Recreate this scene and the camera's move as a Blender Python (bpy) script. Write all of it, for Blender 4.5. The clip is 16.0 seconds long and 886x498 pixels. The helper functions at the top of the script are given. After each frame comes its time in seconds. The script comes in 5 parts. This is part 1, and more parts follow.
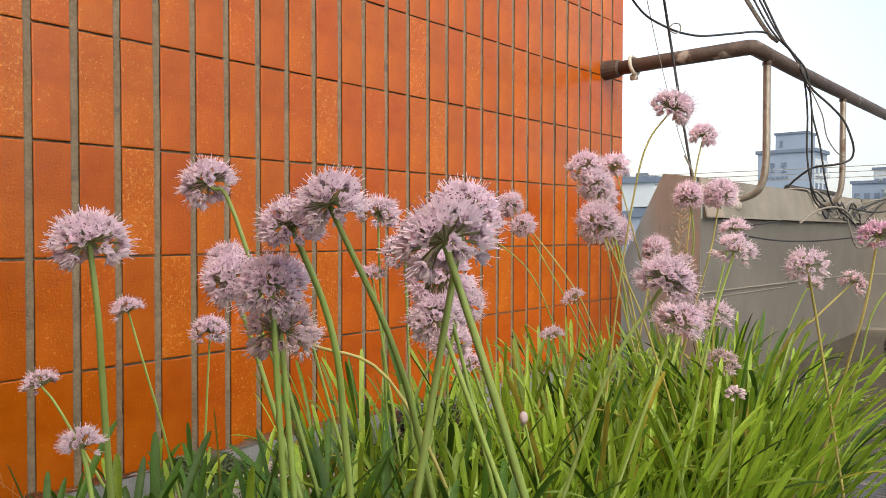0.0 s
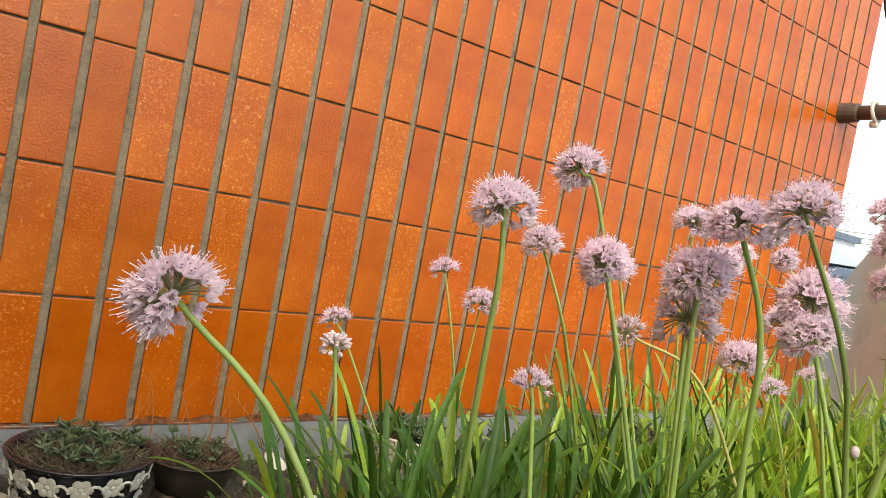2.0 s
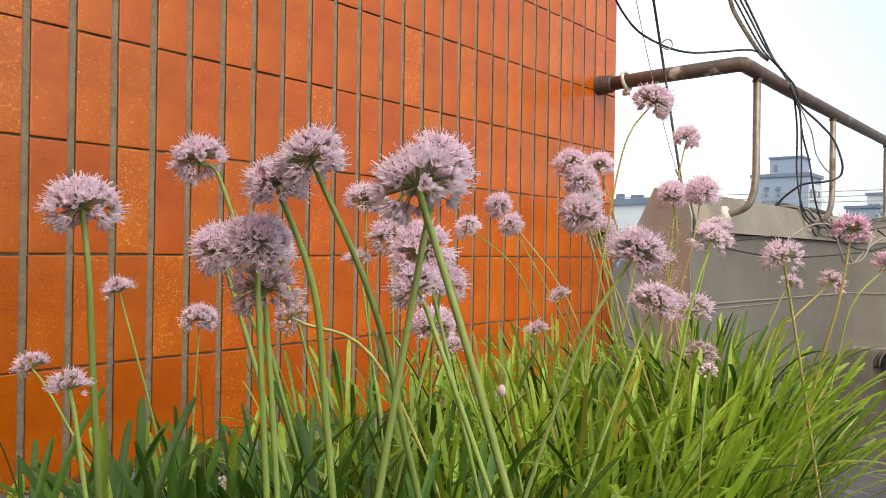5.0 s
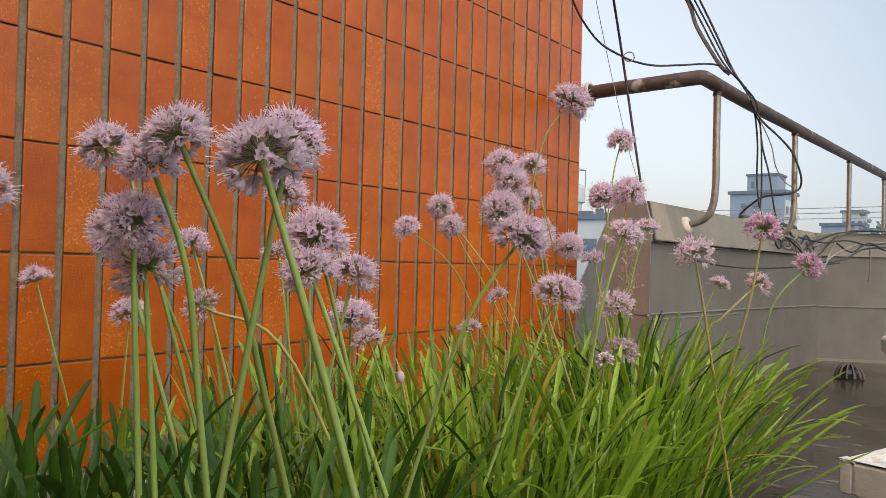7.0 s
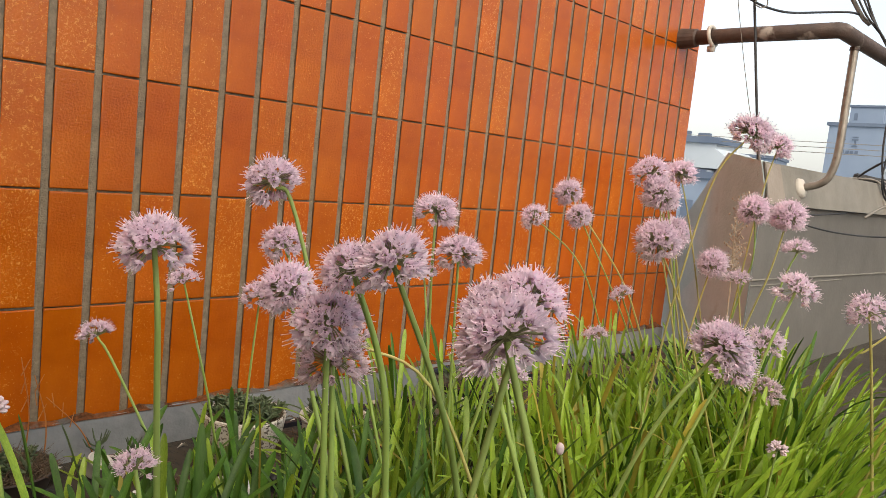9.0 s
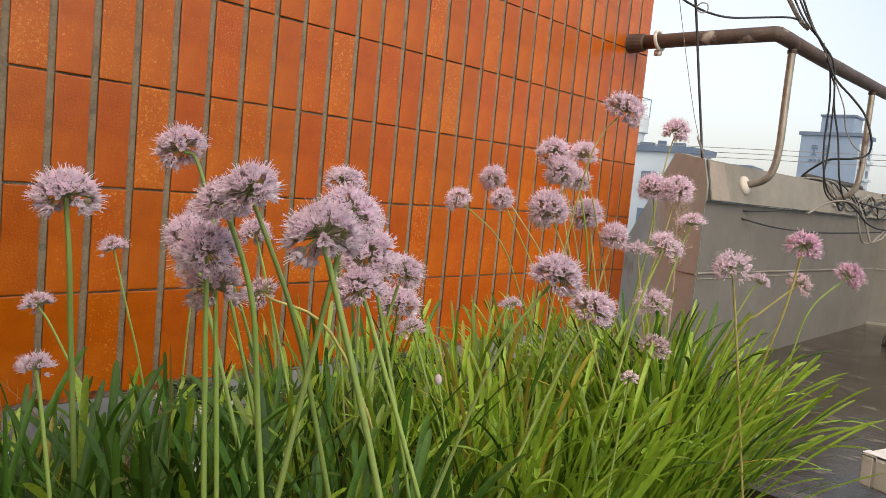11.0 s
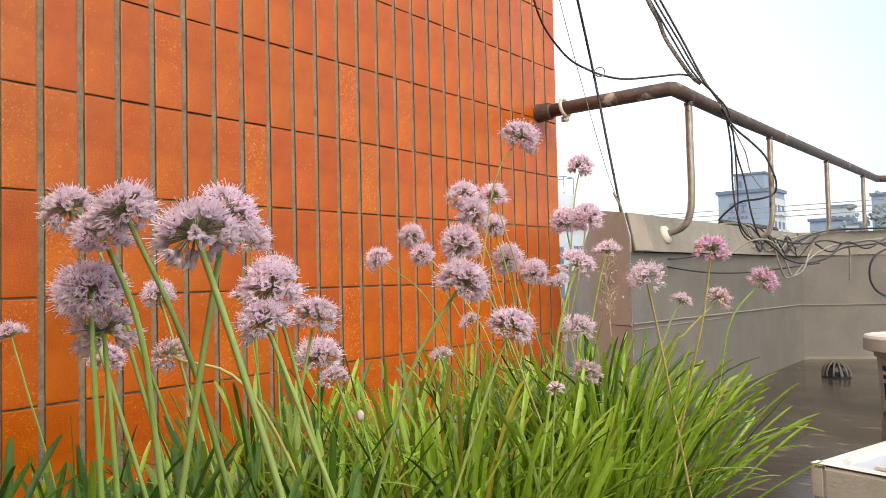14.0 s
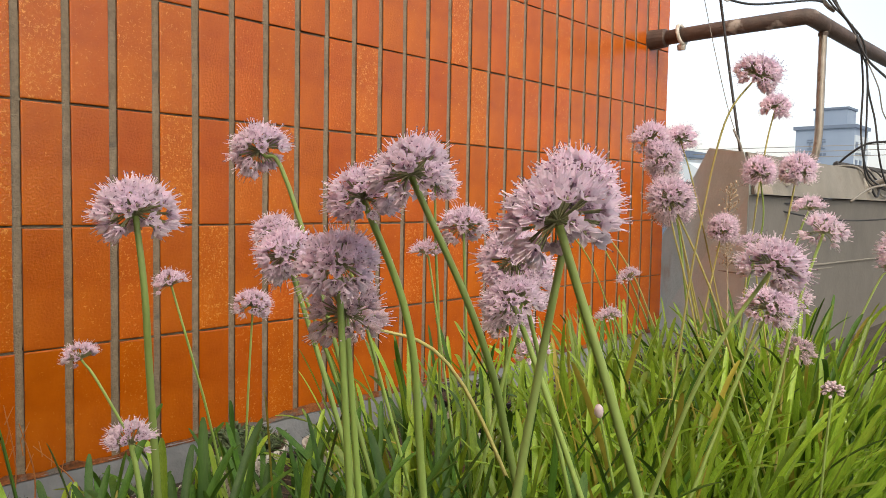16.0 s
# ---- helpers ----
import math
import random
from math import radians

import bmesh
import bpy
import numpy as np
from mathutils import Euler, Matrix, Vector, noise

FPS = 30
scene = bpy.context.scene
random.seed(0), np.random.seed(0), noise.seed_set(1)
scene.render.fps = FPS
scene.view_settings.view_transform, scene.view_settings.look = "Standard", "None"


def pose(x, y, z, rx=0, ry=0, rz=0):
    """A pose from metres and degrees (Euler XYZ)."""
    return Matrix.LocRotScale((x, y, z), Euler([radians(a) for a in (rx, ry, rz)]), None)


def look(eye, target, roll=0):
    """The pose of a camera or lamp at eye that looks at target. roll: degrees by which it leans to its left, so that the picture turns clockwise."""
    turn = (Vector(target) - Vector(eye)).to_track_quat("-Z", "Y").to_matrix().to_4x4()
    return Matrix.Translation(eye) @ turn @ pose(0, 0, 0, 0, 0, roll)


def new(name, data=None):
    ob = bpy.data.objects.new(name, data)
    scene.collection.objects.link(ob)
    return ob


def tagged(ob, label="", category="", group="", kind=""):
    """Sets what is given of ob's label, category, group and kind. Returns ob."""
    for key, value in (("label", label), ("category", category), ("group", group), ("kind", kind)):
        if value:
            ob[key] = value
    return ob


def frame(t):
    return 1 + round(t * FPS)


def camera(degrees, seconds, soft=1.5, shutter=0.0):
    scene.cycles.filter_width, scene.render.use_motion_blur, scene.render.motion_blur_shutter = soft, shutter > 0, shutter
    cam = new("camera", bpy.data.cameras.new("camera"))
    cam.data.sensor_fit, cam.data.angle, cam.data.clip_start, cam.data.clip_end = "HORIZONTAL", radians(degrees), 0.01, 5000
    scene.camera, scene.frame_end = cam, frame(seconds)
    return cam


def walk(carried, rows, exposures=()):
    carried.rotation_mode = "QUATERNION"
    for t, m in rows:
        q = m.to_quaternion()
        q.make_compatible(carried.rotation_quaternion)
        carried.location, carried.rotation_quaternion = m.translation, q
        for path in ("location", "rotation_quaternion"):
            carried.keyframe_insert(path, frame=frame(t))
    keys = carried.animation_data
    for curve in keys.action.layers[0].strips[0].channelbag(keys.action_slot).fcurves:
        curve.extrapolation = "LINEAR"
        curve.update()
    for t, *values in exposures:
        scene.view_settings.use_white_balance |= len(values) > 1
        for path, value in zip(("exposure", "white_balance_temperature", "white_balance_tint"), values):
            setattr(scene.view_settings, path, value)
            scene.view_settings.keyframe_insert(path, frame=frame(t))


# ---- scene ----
cam = camera(60.1, 16.0, soft=0.8)
PATH = [
    (0, (-0.508, -1.308, 0.507), (1.015, -0.012, 0.459), 0.1),
    (0.5, (-0.55, -1.269, 0.500), (0.943, 0.061, 0.455), 2.2),
    (1, (-0.61, -1.23, 0.489), (0.753, 0.232, 0.432), 7.3),
    (1.5, (-0.625, -1.228, 0.489), (0.684, 0.283, 0.426), 9.5),
    (2, (-0.634, -1.23, 0.485), (0.616, 0.329, 0.407), 10.5),
    (2.5, (-0.623, -1.239, 0.483), (0.632, 0.316, 0.405), 9.1),
    (3, (-0.593, -1.286, 0.481), (0.804, 0.144, 0.442), 5.9),
    (3.5, (-0.554, -1.319, 0.477), (0.978, -0.033, 0.479), 2.6),
    (4, (-0.542, -1.331, 0.475), (0.987, -0.042, 0.477), 1.9),
    (4.5, (-0.539, -1.325, 0.470), (0.995, -0.041, 0.473), 1.2),
    (5, (-0.515, -1.326, 0.478), (1.016, -0.039, 0.480), 0.9),
    (5.2, (-0.5, -1.349, 0.481), (1.035, -0.067, 0.483), 0.9),
    (7.3, (-0.487, -1.376, 0.461), (1.08, -0.134, 0.501), 1.7),
    (7.5, (-0.495, -1.37, 0.465), (1.055, -0.107, 0.507), 2.7),
    (8, (-0.519, -1.295, 0.501), (0.882, 0.131, 0.566), 4.8),
    (8.5, (-0.507, -1.286, 0.517), (0.876, 0.158, 0.498), 4.9),
    (9, (-0.51, -1.296, 0.563), (0.93, 0.075, 0.346), 6.0),
    (9.5, (-0.517, -1.317, 0.578), (0.963, -0.003, 0.287), 7.5),
    (9.7, (-0.511, -1.338, 0.574), (0.97, -0.025, 0.286), 7.5),
    (11.8, (-0.514, -1.415, 0.509), (0.948, -0.05, 0.463), 1.9),
    (12, (-0.512, -1.42, 0.503), (0.943, -0.048, 0.492), 0.6),
    (12.5, (-0.505, -1.41, 0.496), (0.944, -0.032, 0.521), -1.3),
    (13, (-0.492, -1.419, 0.496), (1.06, -0.159, 0.568), -1.8),
    (13.5, (-0.483, -1.427, 0.483), (1.09, -0.194, 0.558), -1.7),
    (14, (-0.49, -1.417, 0.482), (1.085, -0.185, 0.554), -1.3),
    (14.5, (-0.499, -1.407, 0.482), (1.081, -0.182, 0.551), -0.5),
    (15, (-0.535, -1.33, 0.498), (0.995, -0.044, 0.558), 1.7),
    (15.5, (-0.514, -1.281, 0.531), (0.957, 0.074, 0.539), 2.5),
    (16, (-0.492, -1.26, 0.508), (0.979, 0.089, 0.387), 1.0),
]
TINT = {1.5: 3, 2.0: 4, 2.5: 0, 3.0: -6, 3.5: -2}
EXPOSE = [(t, e - 0.07, k, TINT.get(t, 10)) for t, e, k in (
    (0.0, -0.02, 7200), (1.0, 0.10, 7200), (1.5, 0.30, 7200), (2.0, 0.42, 7200), (2.5, 0.50, 7150), (3.0, 0.66, 6900), (3.5, 0.48, 7000), (4.5, 0.25, 7200),
    (5.0, 0.02, 7100), (7.5, -0.44, 6950), (8.0, -0.08, 7050), (8.5, -0.03, 7200), (9.0, -0.12, 7200), (9.5, -0.09, 7000), (12.0, -0.34, 7150),
    (12.5, -0.30, 7150), (13.5, 0.02, 7100), (15.0, 0.12, 7100), (16.0, -0.05, 7200))]
walk(cam, [(t, look(eye, target, roll)) for t, eye, target, roll in PATH], EXPOSE)

# ---- light ----
SUN_DIR = Vector((-0.34, -0.64, 0.66)).normalized()
world = bpy.data.worlds.new("sky")
scene.world = world
world.use_nodes = True
wn = world.node_tree.nodes
wl = world.node_tree.links
sky = wn.new("ShaderNodeTexSky")
sky.sky_type, sky.sun_disc = "NISHITA", False
sky.sun_elevation = math.asin(SUN_DIR.z)
sky.sun_rotation = math.atan2(SUN_DIR.x, SUN_DIR.y)
sky.air_density, sky.dust_density, sky.ozone_density = 0.8, 6.0, 1.0
wn["Background"].inputs[1].default_value = 0.51
haze = wn.new("ShaderNodeMixRGB")          # bright white haze, giving way to clear pale blue on the far side
haze.inputs[2].default_value = (2.72, 2.88, 2.95, 1)
where, along, thin = wn.new("ShaderNodeTexCoord"), wn.new("ShaderNodeVectorMath"), wn.new("ShaderNodeMapRange")
along.operation, along.inputs[1].default_value = "DOT_PRODUCT", (-0.54, 0.74, -0.40)
thin.interpolation_type = "SMOOTHSTEP"
thin.inputs["From Min"].default_value, thin.inputs["From Max"].default_value = -0.76, -0.26
thin.inputs["To Min"].default_value, thin.inputs["To Max"].default_value = 0.92, 0.0
haze.inputs[0].default_value = 0.56
clear = wn.new("ShaderNodeMixRGB")
clear.inputs[2].default_value = (1.08, 1.52, 2.1, 1)
wl.new(where.outputs["Generated"], along.inputs[0])
wl.new(along.outputs["Value"], thin.inputs[0])
wl.new(thin.outputs[0], clear.inputs[0])
wl.new(sky.outputs[0], haze.inputs[1])
wl.new(haze.outputs[0], clear.inputs[1])
wl.new(clear.outputs[0], wn["Background"].inputs[0])
sun = new("sun", bpy.data.lights.new("sun", "SUN"))
sun.data.energy, sun.data.angle, sun.data.color = 3.35, radians(90), (1.0, 0.90, 0.74)
sun.matrix_world = look(SUN_DIR * 10, (0, 0, 0))


# ---- materials ----
def mat(name, c1, c2, scale=20.0, rough=0.6, rough2=None, bump=0.0, bscale=60.0, metal=0.0, spots=None, spot_scale=8.0,
        spot_at=0.62, translucent=0.0, rnd=0.0, island=0.0, stretch=(1, 1, 1), spec=0.5):
    """Two noises blend c1 to c2; spots: a third colour in patches; rnd and island: brightness spread per object and per loose piece."""
    m = bpy.data.materials.new(name)
    m.use_nodes = True
    n, l = m.node_tree.nodes, m.node_tree.links
    b = n["Principled BSDF"]
    tc = n.new("ShaderNodeTexCoord")
    mp = n.new("ShaderNodeMapping")
    mp.inputs["Scale"].default_value = stretch
    l.new(tc.outputs["Object"], mp.inputs[0])
    fine, wide = n.new("ShaderNodeTexNoise"), n.new("ShaderNodeTexNoise")
    fine.inputs["Scale"].default_value, fine.inputs["Detail"].default_value = scale, 6
    wide.inputs["Scale"].default_value, wide.inputs["Detail"].default_value = scale / 6.3, 3
    l.new(mp.outputs[0], fine.inputs[0])
    l.new(mp.outputs[0], wide.inputs[0])
    both = n.new("ShaderNodeMath")
    both.operation = "ADD"
    l.new(fine.outputs[0], both.inputs[0])
    l.new(wide.outputs[0], both.inputs[1])
    ramp = n.new("ShaderNodeValToRGB")
    ramp.color_ramp.elements[0].position, ramp.color_ramp.elements[1].position = 0.36, 0.64
    ramp.color_ramp.elements[0].color, ramp.color_ramp.elements[1].color = (*c1, 1), (*c2, 1)
    half = n.new("ShaderNodeMath")
    half.operation, half.inputs[1].default_value = "MULTIPLY", 0.5
    l.new(both.outputs[0], half.inputs[0])
    l.new(half.outputs[0], ramp.inputs[0])
    col = ramp.outputs[0]
    if spots:
        sn = n.new("ShaderNodeTexNoise")
        sn.inputs["Scale"].default_value, sn.inputs["Detail"].default_value = spot_scale, 5
        l.new(mp.outputs[0], sn.inputs[0])
        sr = n.new("ShaderNodeValToRGB")
        sr.color_ramp.elements[0].position, sr.color_ramp.elements[1].position = spot_at, spot_at + 0.08
        l.new(sn.outputs[0], sr.inputs[0])
        mx = n.new("ShaderNodeMixRGB")
        l.new(sr.outputs[0], mx.inputs[0])
        l.new(col, mx.inputs[1])
        mx.inputs[2].default_value = (*spots, 1)
        col = mx.outputs[0]
    for amount, node, out in ((rnd, "ShaderNodeObjectInfo", "Random"), (island, "ShaderNodeNewGeometry", "Random Per Island")):
        if amount:
            src = n.new(node)
            mr = n.new("ShaderNodeMapRange")
            mr.inputs["To Min"].default_value, mr.inputs["To Max"].default_value = 1 - amount, 1 + amount
            l.new(src.outputs[out], mr.inputs[0])
            hs = n.new("ShaderNodeHueSaturation")
            l.new(mr.outputs[0], hs.inputs["Value"])
            l.new(col, hs.inputs["Color"])
            col = hs.outputs[0]
    l.new(col, b.inputs["Base Color"])
    b.inputs["Roughness"].default_value, b.inputs["Metallic"].default_value = rough, metal
    b.inputs["Specular IOR Level"].default_value = spec
    if rough2 is not None:
        mr = n.new("ShaderNodeMapRange")
        mr.inputs[1].default_value, mr.inputs[2].default_value = 0.4, 0.6
        mr.inputs["To Min"].default_value, mr.inputs["To Max"].default_value = rough, rough2
        l.new(wide.outputs[0], mr.inputs[0])
        l.new(mr.outputs[0], b.inputs["Roughness"])
    if bump:
        bn, bt = n.new("ShaderNodeBump"), n.new("ShaderNodeTexNoise")
        bt.inputs["Scale"].default_value, bt.inputs["Detail"].default_value = bscale, 5
        l.new(mp.outputs[0], bt.inputs[0])
        l.new(bt.outputs[0], bn.inputs["Height"])
        bn.inputs["Strength"].default_value, bn.inputs["Distance"].default_value = bump, 0.004
        l.new(bn.outputs[0], b.inputs["Normal"])
    if translucent:
        tr, ms = n.new("ShaderNodeBsdfTranslucent"), n.new("ShaderNodeMixShader")
        l.new(col, tr.inputs[0])
        ms.inputs[0].default_value = translucent
        l.new(b.outputs[0], ms.inputs[1])
        l.new(tr.outputs[0], ms.inputs[2])
        l.new(ms.outputs[0], n["Material Output"].inputs[0])
    return m


TILE = mat("glazed_orange_tile", (0.375, 0.068, 0.003), (0.49, 0.105, 0.005), 26, 0.14, 0.26, 0.26, 230, rnd=0.06, spec=0.52)
def speckle_tiles(m):
    """Crackled yellow flecks in the glaze, strong on some tiles and faint on others; they also paint in sparkle on its
    bumps.
    """
    n, l = m.node_tree.nodes, m.node_tree.links
    b = n["Principled BSDF"]
    src = b.inputs["Base Color"].links[0].from_socket
    info, tc = n.new("ShaderNodeObjectInfo"), n.new("ShaderNodeTexCoord")
    add = n.new("ShaderNodeVectorMath")
    add.operation = "ADD"
    l.new(tc.outputs["Object"], add.inputs[0])
    l.new(info.outputs["Random"], add.inputs[1])
    fleck_glint = n.new("ShaderNodeTexNoise")
    fleck_glint.inputs["Scale"].default_value, fleck_glint.inputs["Detail"].default_value, fleck_glint.inputs["Distortion"].default_value = 210, 3, 1.2
    l.new(add.outputs[0], fleck_glint.inputs[0])
    strong = n.new("ShaderNodeMapRange")
    strong.inputs[1].default_value, strong.inputs[2].default_value = 0.35, 1.0
    strong.inputs["To Min"].default_value, strong.inputs["To Max"].default_value = 0.66, 0.535
    l.new(info.outputs["Random"], strong.inputs[0])
    cut = n.new("ShaderNodeMath")
    cut.operation = "SUBTRACT"
    l.new(fleck_glint.outputs[0], cut.inputs[0])
    l.new(strong.outputs[0], cut.inputs[1])
    gain = n.new("ShaderNodeMath")
    gain.operation, gain.use_clamp, gain.inputs[1].default_value = "MULTIPLY", True, 5.5
    l.new(cut.outputs[0], gain.inputs[0])
    mx = n.new("ShaderNodeMixRGB")
    l.new(gain.outputs[0], mx.inputs[0])
    l.new(src, mx.inputs[1])
    mx.inputs[2].default_value = (0.72, 0.30, 0.06, 1)
    hue = n.new("ShaderNodeHueSaturation")
    turn = n.new("ShaderNodeMapRange")
    turn.inputs["To Min"].default_value, turn.inputs["To Max"].default_value = 0.498, 0.504
    far = n.new("ShaderNodeMath")
    far.operation, far.inputs[1].default_value = "MULTIPLY", 37.7
    frac = n.new("ShaderNodeMath")
    frac.operation = "FRACT"
    l.new(info.outputs["Random"], far.inputs[0])
    l.new(far.outputs[0], frac.inputs[0])
    l.new(frac.outputs[0], turn.inputs[0])
    l.new(turn.outputs[0], hue.inputs["Hue"])
    l.new(mx.outputs[0], hue.inputs["Color"])
    l.new(hue.outputs[0], b.inputs["Base Color"])


speckle_tiles(TILE)
GROUT = mat("grey_mortar", (0.185, 0.142, 0.098), (0.30, 0.238, 0.168), 160, 0.95, bump=0.7, bscale=380, spots=(0.15, 0.125, 0.10), spot_scale=24, spot_at=0.6)
PLINTH = mat("grey_painted_plinth", (0.185, 0.195, 0.208), (0.275, 0.285, 0.298), 30, 0.8, bump=0.4, bscale=120, spots=(0.165, 0.16, 0.15), spot_scale=14)
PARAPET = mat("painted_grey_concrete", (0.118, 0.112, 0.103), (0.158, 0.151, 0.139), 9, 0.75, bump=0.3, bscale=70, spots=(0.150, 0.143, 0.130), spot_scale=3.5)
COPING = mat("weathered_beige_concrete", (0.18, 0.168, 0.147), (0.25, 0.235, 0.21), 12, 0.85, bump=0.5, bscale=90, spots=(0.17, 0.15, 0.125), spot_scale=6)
FLOOR = mat("wet_roof_coating", (0.026, 0.020, 0.014), (0.058, 0.047, 0.034), 10, 0.02, 0.22, 0.25, 34, spots=(0.125, 0.108, 0.085), spot_scale=13, spot_at=0.585, spec=0.16, stretch=(1.9, 0.75, 1))
RUST = mat("rusty_painted_steel", (0.040, 0.024, 0.019), (0.090, 0.058, 0.046), 30, 0.6, bump=0.5, bscale=160, spots=(0.30, 0.27, 0.24), spot_scale=11, spot_at=0.6)
POST = mat("tarnished_steel_post", (0.17, 0.145, 0.12), (0.35, 0.325, 0.29), 24, 0.40, metal=0.5, bump=0.3, bscale=140, spots=(0.12, 0.07, 0.045), spot_scale=16, spot_at=0.6)
WHITE = mat("chalky_white_plastic", (0.46, 0.43, 0.38), (0.60, 0.57, 0.53), 26, 0.55, bump=0.25, bscale=140, spots=(0.36, 0.30, 0.23), spot_scale=18, spot_at=0.64)
CHIP = mat("bare_white_foam", (0.56, 0.56, 0.54), (0.70, 0.70, 0.68), 60, 0.8, bump=0.6, bscale=200, spots=(0.5, 0.46, 0.42), spot_scale=30, spot_at=0.64)
# FIN is lifted and cooled to offset shade and orange bounce there.
FIN = mat("bare_render_lifted", (0.375, 0.465, 0.47), (0.475, 0.57, 0.575), 14, 0.9, bump=0.5, bscale=90, spots=(0.34, 0.325, 0.30), spot_scale=5, spot_at=0.6)
PALEBLUE = mat("pale_blue_sheet", (0.36, 0.43, 0.50), (0.46, 0.53, 0.59), 9, 0.35, spots=(0.52, 0.54, 0.56), spot_scale=5)
CABLE = mat("black_cable_sheath", (0.012, 0.013, 0.016), (0.035, 0.036, 0.04), 60, 0.5)
CABLE_GREY = mat("grey_cable_sheath", (0.13, 0.122, 0.11), (0.26, 0.245, 0.22), 60, 0.55)
STEM = mat("chive_stem_green", (0.27, 0.405, 0.090), (0.40, 0.53, 0.165), 50, 0.42, translucent=0.2, rnd=0.2, stretch=(1, 1, 0.1))
STEM_DRY = mat("yellowing_stem", (0.46, 0.42, 0.13), (0.56, 0.50, 0.20), 40, 0.5, translucent=0.2, rnd=0.1)
# Bright and dark copies of the leaf green; the dark one also holds shade.
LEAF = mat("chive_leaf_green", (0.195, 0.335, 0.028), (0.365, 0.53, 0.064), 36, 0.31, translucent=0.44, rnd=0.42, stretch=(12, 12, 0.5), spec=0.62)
LEAF_DEEP_SHADED = mat("chive_leaf_deep_green_shaded", (0.034, 0.098, 0.011), (0.078, 0.17, 0.024), 36, 0.42, translucent=0.2, rnd=0.4, stretch=(12, 12, 0.5), spec=0.3)
LEAF_DRY = mat("yellowed_leaf", (0.34, 0.30, 0.04), (0.45, 0.37, 0.07), 30, 0.5, translucent=0.3, rnd=0.25)
PETAL = mat("lilac_petal", (0.87, 0.70, 0.82), (0.98, 0.90, 0.95), 900, 0.6, translucent=0.58, island=0.16, rnd=0.06)
# Darker mauve at the petal foot, partly painted shade inside the head.
PETAL_BASE = mat("mauve_shaded_petal_base", (0.56, 0.40, 0.51), (0.74, 0.58, 0.69), 400, 0.6, translucent=0.3, island=0.25)
PETAL_PINK = mat("rose_pink_petal", (0.77, 0.47, 0.67), (0.90, 0.69, 0.82), 900, 0.6, translucent=0.35, island=0.2, rnd=0.06)
PETAL_AGED = mat("fading_petal", (0.84, 0.66, 0.76), (0.93, 0.81, 0.83), 500, 0.7, translucent=0.55, island=0.28, rnd=0.06, spots=(0.42, 0.32, 0.22), spot_scale=90, spot_at=0.55)
STAMEN = mat("pale_lilac_stamen", (0.88, 0.72, 0.82), (0.96, 0.87, 0.92), 300, 0.55, translucent=0.35, island=0.12)
ANTHER = mat("purple_anther", (0.10, 0.05, 0.10), (0.24, 0.14, 0.21), 300, 0.7, island=0.25)
PEDICEL = mat("green_pedicel", (0.20, 0.25, 0.09), (0.36, 0.34, 0.20), 300, 0.55, translucent=0.15, island=0.2)
BUD = mat("pinkish_white_bud", (0.60, 0.45, 0.50), (0.82, 0.71, 0.73), 300, 0.5, translucent=0.25, island=0.12)
SOIL = mat("dark_potting_soil", (0.020, 0.015, 0.010), (0.07, 0.05, 0.035), 60, 0.95, bump=1.0, bscale=120, spots=(0.20, 0.16, 0.11), spot_scale=60, spot_at=0.64)
GLAZE = mat("black_glazed_pot", (0.010, 0.010, 0.014), (0.022, 0.022, 0.03), 30, 0.2)
MOTIF = mat("white_glaze_motif", (0.50, 0.48, 0.42), (0.66, 0.64, 0.58), 80, 0.35)
STONEPOT = mat("cracked_pale_stoneware", (0.46, 0.42, 0.35), (0.66, 0.62, 0.55), 120, 0.8, bump=1.0, bscale=260, spots=(0.11, 0.085, 0.06), spot_scale=190, spot_at=0.53)
BROWNPOT = mat("brown_plastic_pot", (0.022, 0.016, 0.013), (0.045, 0.032, 0.025), 30, 0.5)
MOSS = mat("dry_moss", (0.050, 0.034, 0.020), (0.15, 0.098, 0.060), 80, 0.95, island=0.4)
SUCC = mat("grey_green_succulent", (0.035, 0.060, 0.024), (0.095, 0.125, 0.060), 80, 0.6, island=0.3, rnd=0.2)
DRAIN = mat("tarnished_drain_grate", (0.05, 0.043, 0.036), (0.13, 0.115, 0.10), 40, 0.5, metal=0.2)
# Distance haze is put into these pale blue base colours.
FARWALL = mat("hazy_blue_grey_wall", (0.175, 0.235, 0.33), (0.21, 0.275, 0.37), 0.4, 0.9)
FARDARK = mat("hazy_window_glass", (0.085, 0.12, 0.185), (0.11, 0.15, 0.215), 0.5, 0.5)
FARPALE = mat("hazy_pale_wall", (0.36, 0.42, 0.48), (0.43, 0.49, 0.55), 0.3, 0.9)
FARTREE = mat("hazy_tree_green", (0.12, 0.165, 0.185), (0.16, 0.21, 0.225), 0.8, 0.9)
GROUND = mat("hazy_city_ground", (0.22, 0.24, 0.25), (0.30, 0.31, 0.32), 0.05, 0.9)


